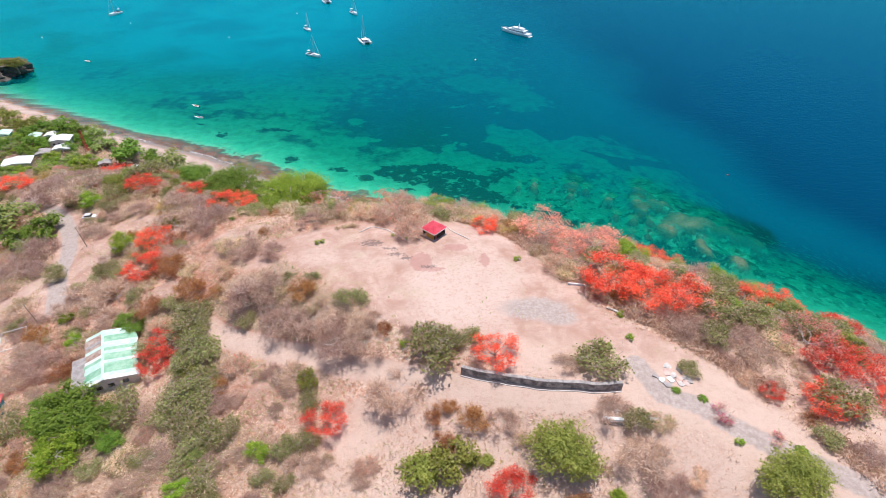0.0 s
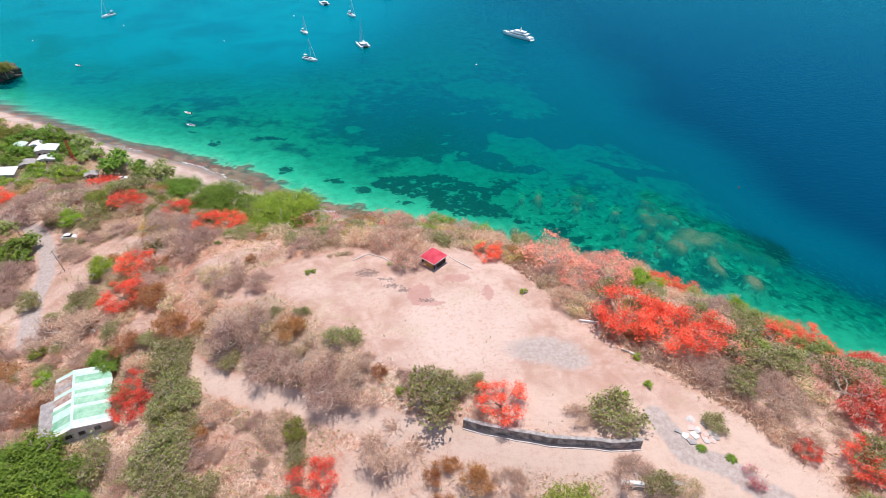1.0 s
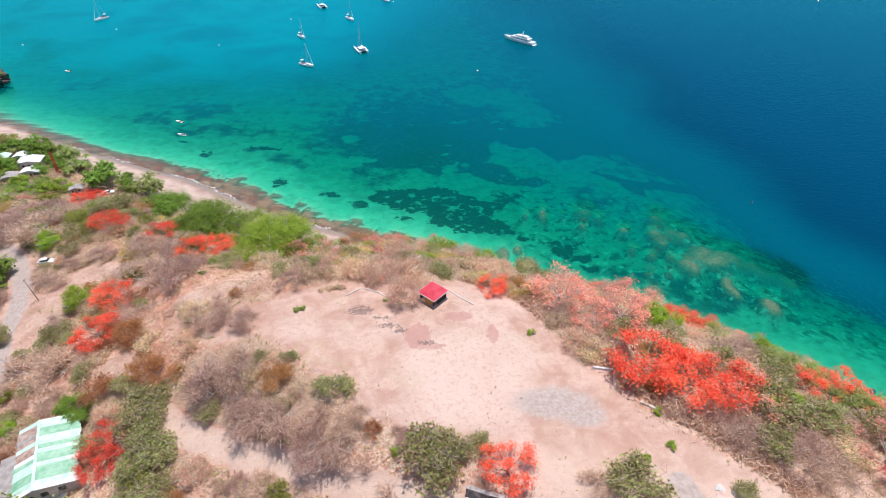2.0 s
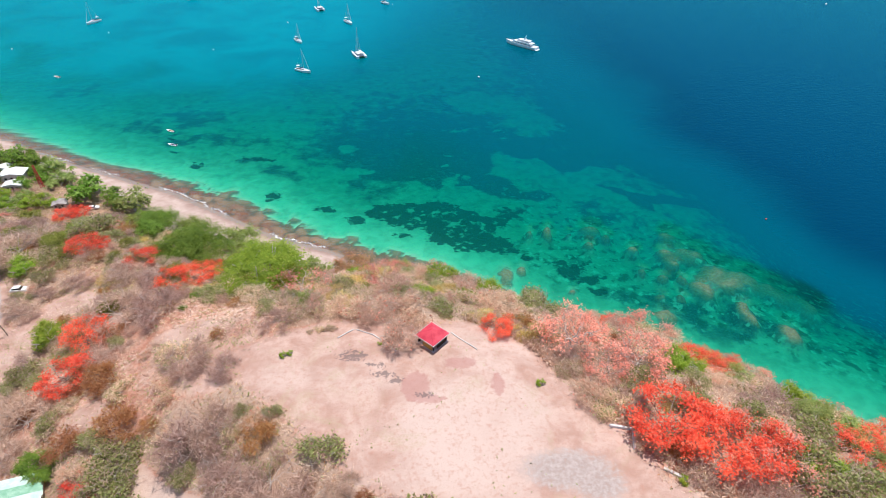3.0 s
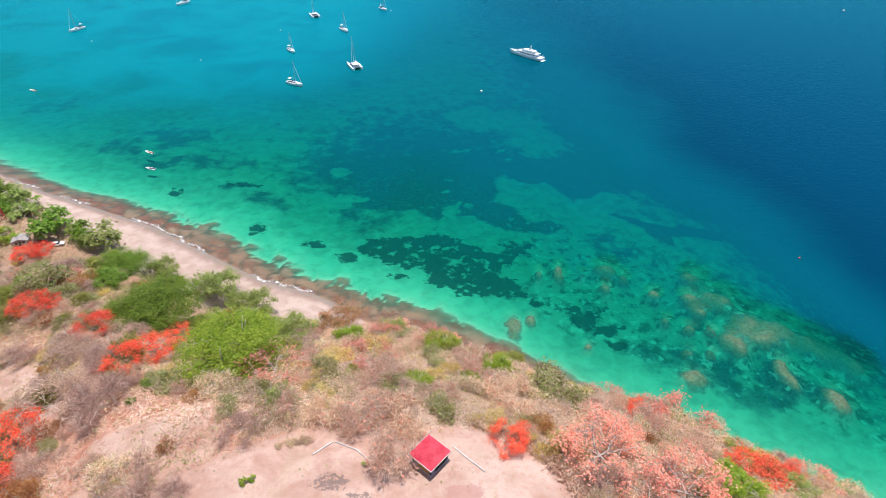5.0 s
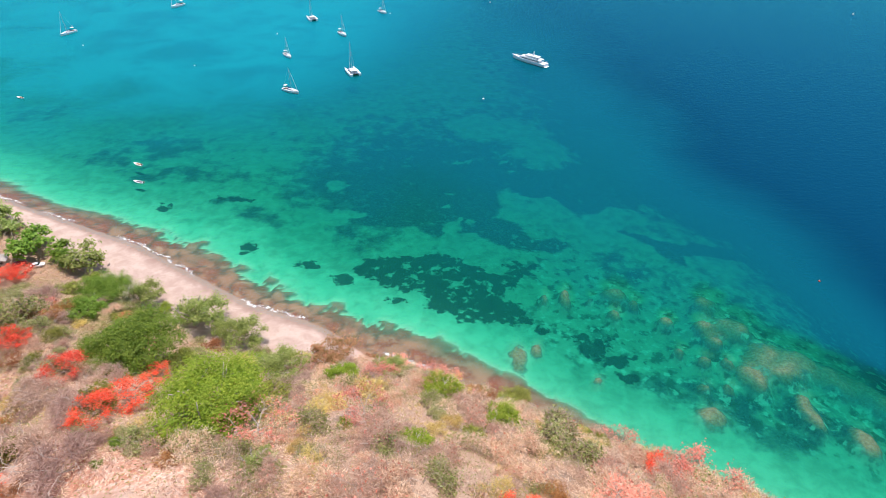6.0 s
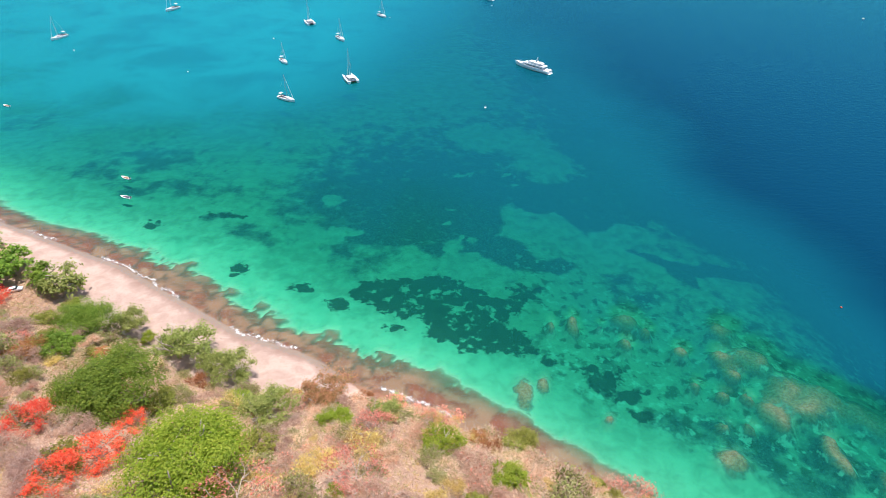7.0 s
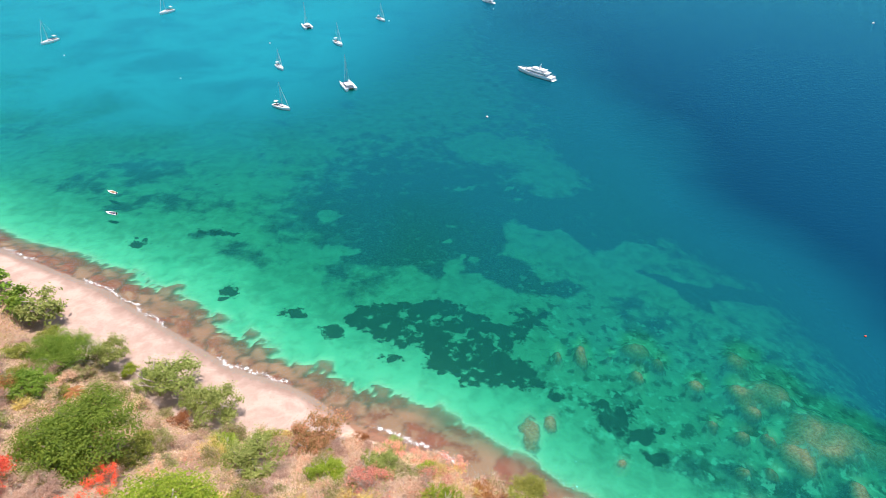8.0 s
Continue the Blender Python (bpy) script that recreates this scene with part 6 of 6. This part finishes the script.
# ---- boats ----
def hull_mesh(length, beam, free, sections=14, keel=0.5, stern=0.8, rake=0.08):
    """A boat's hull, bow towards +x, with a flat deck."""
    bm = bmesh.new()
    rings = []
    for k in range(sections + 1):
        s = k / sections
        w = beam / 2 * (stern + (1 - stern) * math.sin(min(s / 0.45, 1) * math.pi / 2)) * (1 - max(0, (s - 0.45) / 0.55) ** 2.2)
        w = max(w, 0.03)
        x = length * (s - 0.5)
        sheer = free * (1 + 0.35 * s * s)
        nose = rake * length * s ** 3
        rings.append([bm.verts.new(c) for c in ((x + nose * 0.9, -w, sheer), (x + nose * 0.5, -w * 0.95, sheer * 0.45), (x, -w * 0.75, -0.1), (x, 0, -keel), (x, w * 0.75, -0.1), (x + nose * 0.5, w * 0.95, sheer * 0.45), (x + nose * 0.9, w, sheer))])
    for a, b in zip(rings[:-1], rings[1:]):
        for j in range(6):
            bm.faces.new((a[j], b[j], b[j + 1], a[j + 1]))
        bm.faces.new((a[6], b[6], b[0], a[0]))
    bm.faces.new(rings[0][::-1])
    bm.faces.new(rings[-1])
    return bm


def rig(base, x, tall, bow, stern, boom):
    v, f = tube([(x, 0, 0.8), (x, 0, tall)], [0.16, 0.11], 8)
    part("mast", mesh_of("mast", v, f, ALUMINIUM), None, base)
    v, f = tube([(x, 0, 2.4), (x - boom, 0, 2.5)], [0.16, 0.2], 8)
    part("boom", mesh_of("boom", v, f, SAIL_BLUE), None, base, "boom with a stowed sail")
    v, f = tube([(bow, 0, 1.3), (x, 0, tall - 0.6)], [0.12, 0.06], 6)
    part("forestay", mesh_of("forestay", v, f, WHITE), None, base, "furled white foresail")
    v, f = tube([(stern, 0, 1.1), (x, 0, tall - 0.1)], [0.03, 0.03], 4)
    part("backstay", mesh_of("backstay", v, f, ALUMINIUM), None, base)
    for sy in (-1, 1):
        v, f = tube([(x - 0.3, sy * 1.5, 1.1), (x, sy * 0.1, tall * 0.72)], [0.025, 0.025], 4)
        part("shroud", mesh_of("shroud", v, f, ALUMINIUM), None, base)
        v, f = tube([(x, 0, tall * 0.55), (x, sy * 0.9, tall * 0.55)], [0.04, 0.03], 5)
        part("spreader", mesh_of("spreader", v, f, ALUMINIUM), None, base)


def sailing_yacht(x, y, bow_way, length, label):
    base = tagged(new("sailing_yacht"), label, "sailboat", "anchored boats")
    base.matrix_basis = pose(x, y, 0.02, 0, 0, math.degrees(math.atan2(bow_way[1], bow_way[0])))
    L = length
    part("hull", hull_mesh(L, L * 0.31, L * 0.1, 14, 0.5, 0.72), WHITE, base)
    part("cabin_top", box((L * 0.36, L * 0.17, L * 0.045), (L * 0.08, 0, L * 0.118), 0, 0.08, 0.86), WHITE, base)
    part("cockpit", box((L * 0.24, L * 0.16, 0.12), (-L * 0.28, 0, L * 0.108), 0, 0.03), TEAK, base)
    part("sprayhood", box((L * 0.08, L * 0.17, L * 0.06), (-L * 0.13, 0, L * 0.11), 0, 0.1, 0.7), SAIL_BLUE, base)
    part("bimini", box((L * 0.16, L * 0.19, 0.08), (-L * 0.3, 0, L * 0.27), 0, 0.03), WHITE, base)
    for sy in (-1, 1):
        part("side_window", box((L * 0.22, 0.03, L * 0.018), (L * 0.08, sy * L * 0.083, L * 0.135)), DARK_GLASS, base)
    rig(base, L * 0.08, L * 1.2, L * 0.5, -L * 0.48, L * 0.36)


def catamaran(x, y, bow_way, length, label):
    base = tagged(new("catamaran"), label, "catamaran", "anchored boats")
    base.matrix_basis = pose(x, y, 0.02, 0, 0, math.degrees(math.atan2(bow_way[1], bow_way[0])))
    L = length
    for sy in (-1, 1):
        bm = hull_mesh(L, L * 0.15, L * 0.115, 12, 0.4, 0.9)
        bmesh.ops.translate(bm, verts=bm.verts, vec=(0, sy * L * 0.215, 0))
        part("hull", bm, WHITE, base)
    part("bridge_deck", box((L * 0.62, L * 0.36, L * 0.05), (-L * 0.1, 0, L * 0.075), 0, 0.06), WHITE, base)
    part("coachroof", box((L * 0.36, L * 0.42, L * 0.1), (-L * 0.03, 0, L * 0.12), 0, 0.25, 0.82), WHITE, base)
    part("window_band", box((L * 0.345, L * 0.405, L * 0.035), (-L * 0.03, 0, L * 0.155), 0, 0.1, 0.95), DARK_GLASS, base, "dark wrap-around saloon window")
    part("cockpit_roof", box((L * 0.22, L * 0.4, 0.12), (-L * 0.3, 0, L * 0.235), 0, 0.05), WHITE, base)
    part("trampoline", box((L * 0.26, L * 0.3, 0.05), (L * 0.33, 0, L * 0.11)), SAIL_BLUE, base)
    part("dinghy", box((0.9, L * 0.22, 0.4), (-L * 0.47, 0, L * 0.07), 0, 0.15), RUBBER, base)
    rig(base, L * 0.06, L * 1.5, L * 0.46, -L * 0.45, L * 0.42)


def motor_yacht(x, y, bow_way, length, label):
    base = tagged(new("motor_yacht"), label, "yacht", "anchored boats")
    base.matrix_basis = pose(x, y, 0.02, 0, 0, math.degrees(math.atan2(bow_way[1], bow_way[0]))) @ Matrix.Diagonal((0.84, 0.84, 0.7, 1))
    L = length
    part("hull", hull_mesh(L, L * 0.225, L * 0.085, 18, 0.7, 0.9, 0.06), WHITE, base)
    part("main_deckhouse", box((L * 0.64, L * 0.18, L * 0.085), (-L * 0.02, 0, L * 0.08), 0, 0.3, 0.84), WHITE, base)
    part("main_window_band", box((L * 0.5, L * 0.168, L * 0.014), (-L * 0.06, 0, L * 0.115)), DARK_GLASS, base, "dark window band")
    part("upper_deck", box((L * 0.5, L * 0.19, L * 0.012), (-L * 0.12, 0, L * 0.158), 0, 0.05), WHITE, base)
    part("bridge", box((L * 0.36, L * 0.15, L * 0.08), (-L * 0.04, 0, L * 0.15), 0, 0.25, 0.78), WHITE, base)
    part("bridge_window_band", box((L * 0.235, L * 0.13, L * 0.014), (-L * 0.04, 0, L * 0.176)), DARK_GLASS, base, "dark wheelhouse windows")
    part("sun_deck", box((L * 0.32, L * 0.15, L * 0.012), (-L * 0.12, 0, L * 0.216), 0, 0.05), WHITE, base)
    part("aft_deck", box((L * 0.09, L * 0.16, 0.1), (-L * 0.42, 0, L * 0.088)), WHITE, base)
    part("swim_platform", box((L * 0.06, L * 0.17, 0.18), (-L * 0.525, 0, 0.25), 0, 0.05), WHITE, base)
    v, f = tube([(-L * 0.08, 0, L * 0.22), (-L * 0.12, 0, L * 0.36)], [0.7, 0.3], 8)
    mast = part("mast", mesh_of("mast", v, f, WHITE), None, base)
    part("radar", box((0.3, 2.2, 0.25), (-L * 0.12, 0, L * 0.262), 0, 0.05), WHITE, mast)
    for sy in (-1, 1):
        v, f = tube([(-L * 0.48, sy * L * 0.1, L * 0.115), (0, sy * L * 0.115, L * 0.125), (L * 0.47, sy * L * 0.02, L * 0.15)], [0.05, 0.05, 0.05], 5)
        part("rail", mesh_of("rail", v, f, ALUMINIUM), None, base)


def open_boat(x, y, bow_way, length, trim, label):
    base = tagged(new("open_boat"), label, "boat", "anchored boats")
    base.matrix_basis = pose(x, y, 0.02, 0, 0, math.degrees(math.atan2(bow_way[1], bow_way[0])))
    L = length
    part("hull", hull_mesh(L, L * 0.34, L * 0.1, 12, 0.25, 0.85), WHITE, base)
    part("well", box((L * 0.6, L * 0.22, 0.06), (-L * 0.1, 0, L * 0.105), 0, 0.02), trim, base)
    for xx in (-0.22, 0.02):
        part("thwart", box((L * 0.05, L * 0.24, 0.06), (L * xx, 0, L * 0.125)), TEAK, base)
    part("outboard", box((0.35, 0.35, 0.9), (-L * 0.53, 0, 0.3), 0, 0.08), RUBBER, base, "black outboard engine")


motor_yacht(55.6, 441, (-21.2, 20.2), 31, "white multi-deck motor yacht at anchor on deep water")
catamaran(-57.4, 418.5, (-0.45, 0.89), 12.6, "white sailing catamaran at anchor")
catamaran(-106, 541, (-0.45, 0.89), 11.8, "white sailing catamaran at anchor")
sailing_yacht(-89, 387, (8.3, -5.2), 12.0, "white sailing yacht at anchor with furled sails")
sailing_yacht(-277, 498, (-3.5, -9.2), 13.0, "white sailing yacht at anchor with furled sails")
sailing_yacht(-227.5, 579, (-5, -10.8), 14.0, "white sailing yacht at anchor with furled sails")
sailing_yacht(-105, 450, (7.1, -10.2), 11.0, "white sailing yacht at anchor with furled sails")
sailing_yacht(-75.8, 500, (7.9, -12), 12.5, "white sailing yacht at anchor with furled sails")
sailing_yacht(-51.8, 563, (5.1, -6.4), 11.0, "white sailing yacht at anchor with furled sails")
motor_yacht(37, 623, (-11.3, 11.5), 17, "white motor cruiser at anchor far offshore")
open_boat(-138, 298, (-4.5, 2.1), 4.9, TEAK, "small white fishing boat moored off the beach")
open_boat(-130.8, 282.3, (-4.7, 1.5), 4.9, SAIL_BLUE, "small white fishing boat moored off the beach")
open_boat(-238, 375, (-4.5, 2.0), 4.9, TEAK, "small white fishing boat moored off the beach")


def buoy(x, y, r, mat, label):
    base = tagged(new("buoy"), label, "buoy", "mooring buoys")
    base.matrix_basis = pose(x, y, 0.02)
    bm = bmesh.new()
    bmesh.ops.create_uvsphere(bm, u_segments=12, v_segments=8, radius=r)
    bmesh.ops.scale(bm, vec=(1, 1, 0.8), verts=bm.verts)
    bmesh.ops.translate(bm, verts=bm.verts, vec=(0, 0, r * 0.35))
    part("float", bm, mat, base)
    v, f = tube([(0, 0, r), (0, 0, r * 2)], [r * 0.15, r * 0.12], 6)
    part("ring", mesh_of("ring", v, f, ALUMINIUM), None, base)


for x, y, r in ((21.8, 377.4, 0.7), (341, 566, 0.9), (-124, 500, 0.6), (-45, 560, 0.5), (-252, 470, 0.5), (-160, 430, 0.5), (40, 600, 0.5), (-300, 430, 0.5)):
    buoy(x, y, r, WHITE, "white mooring buoy on the water")
buoy(126.7, 219.3, 0.36, BUOY_RED, "small red mooring buoy on the water")
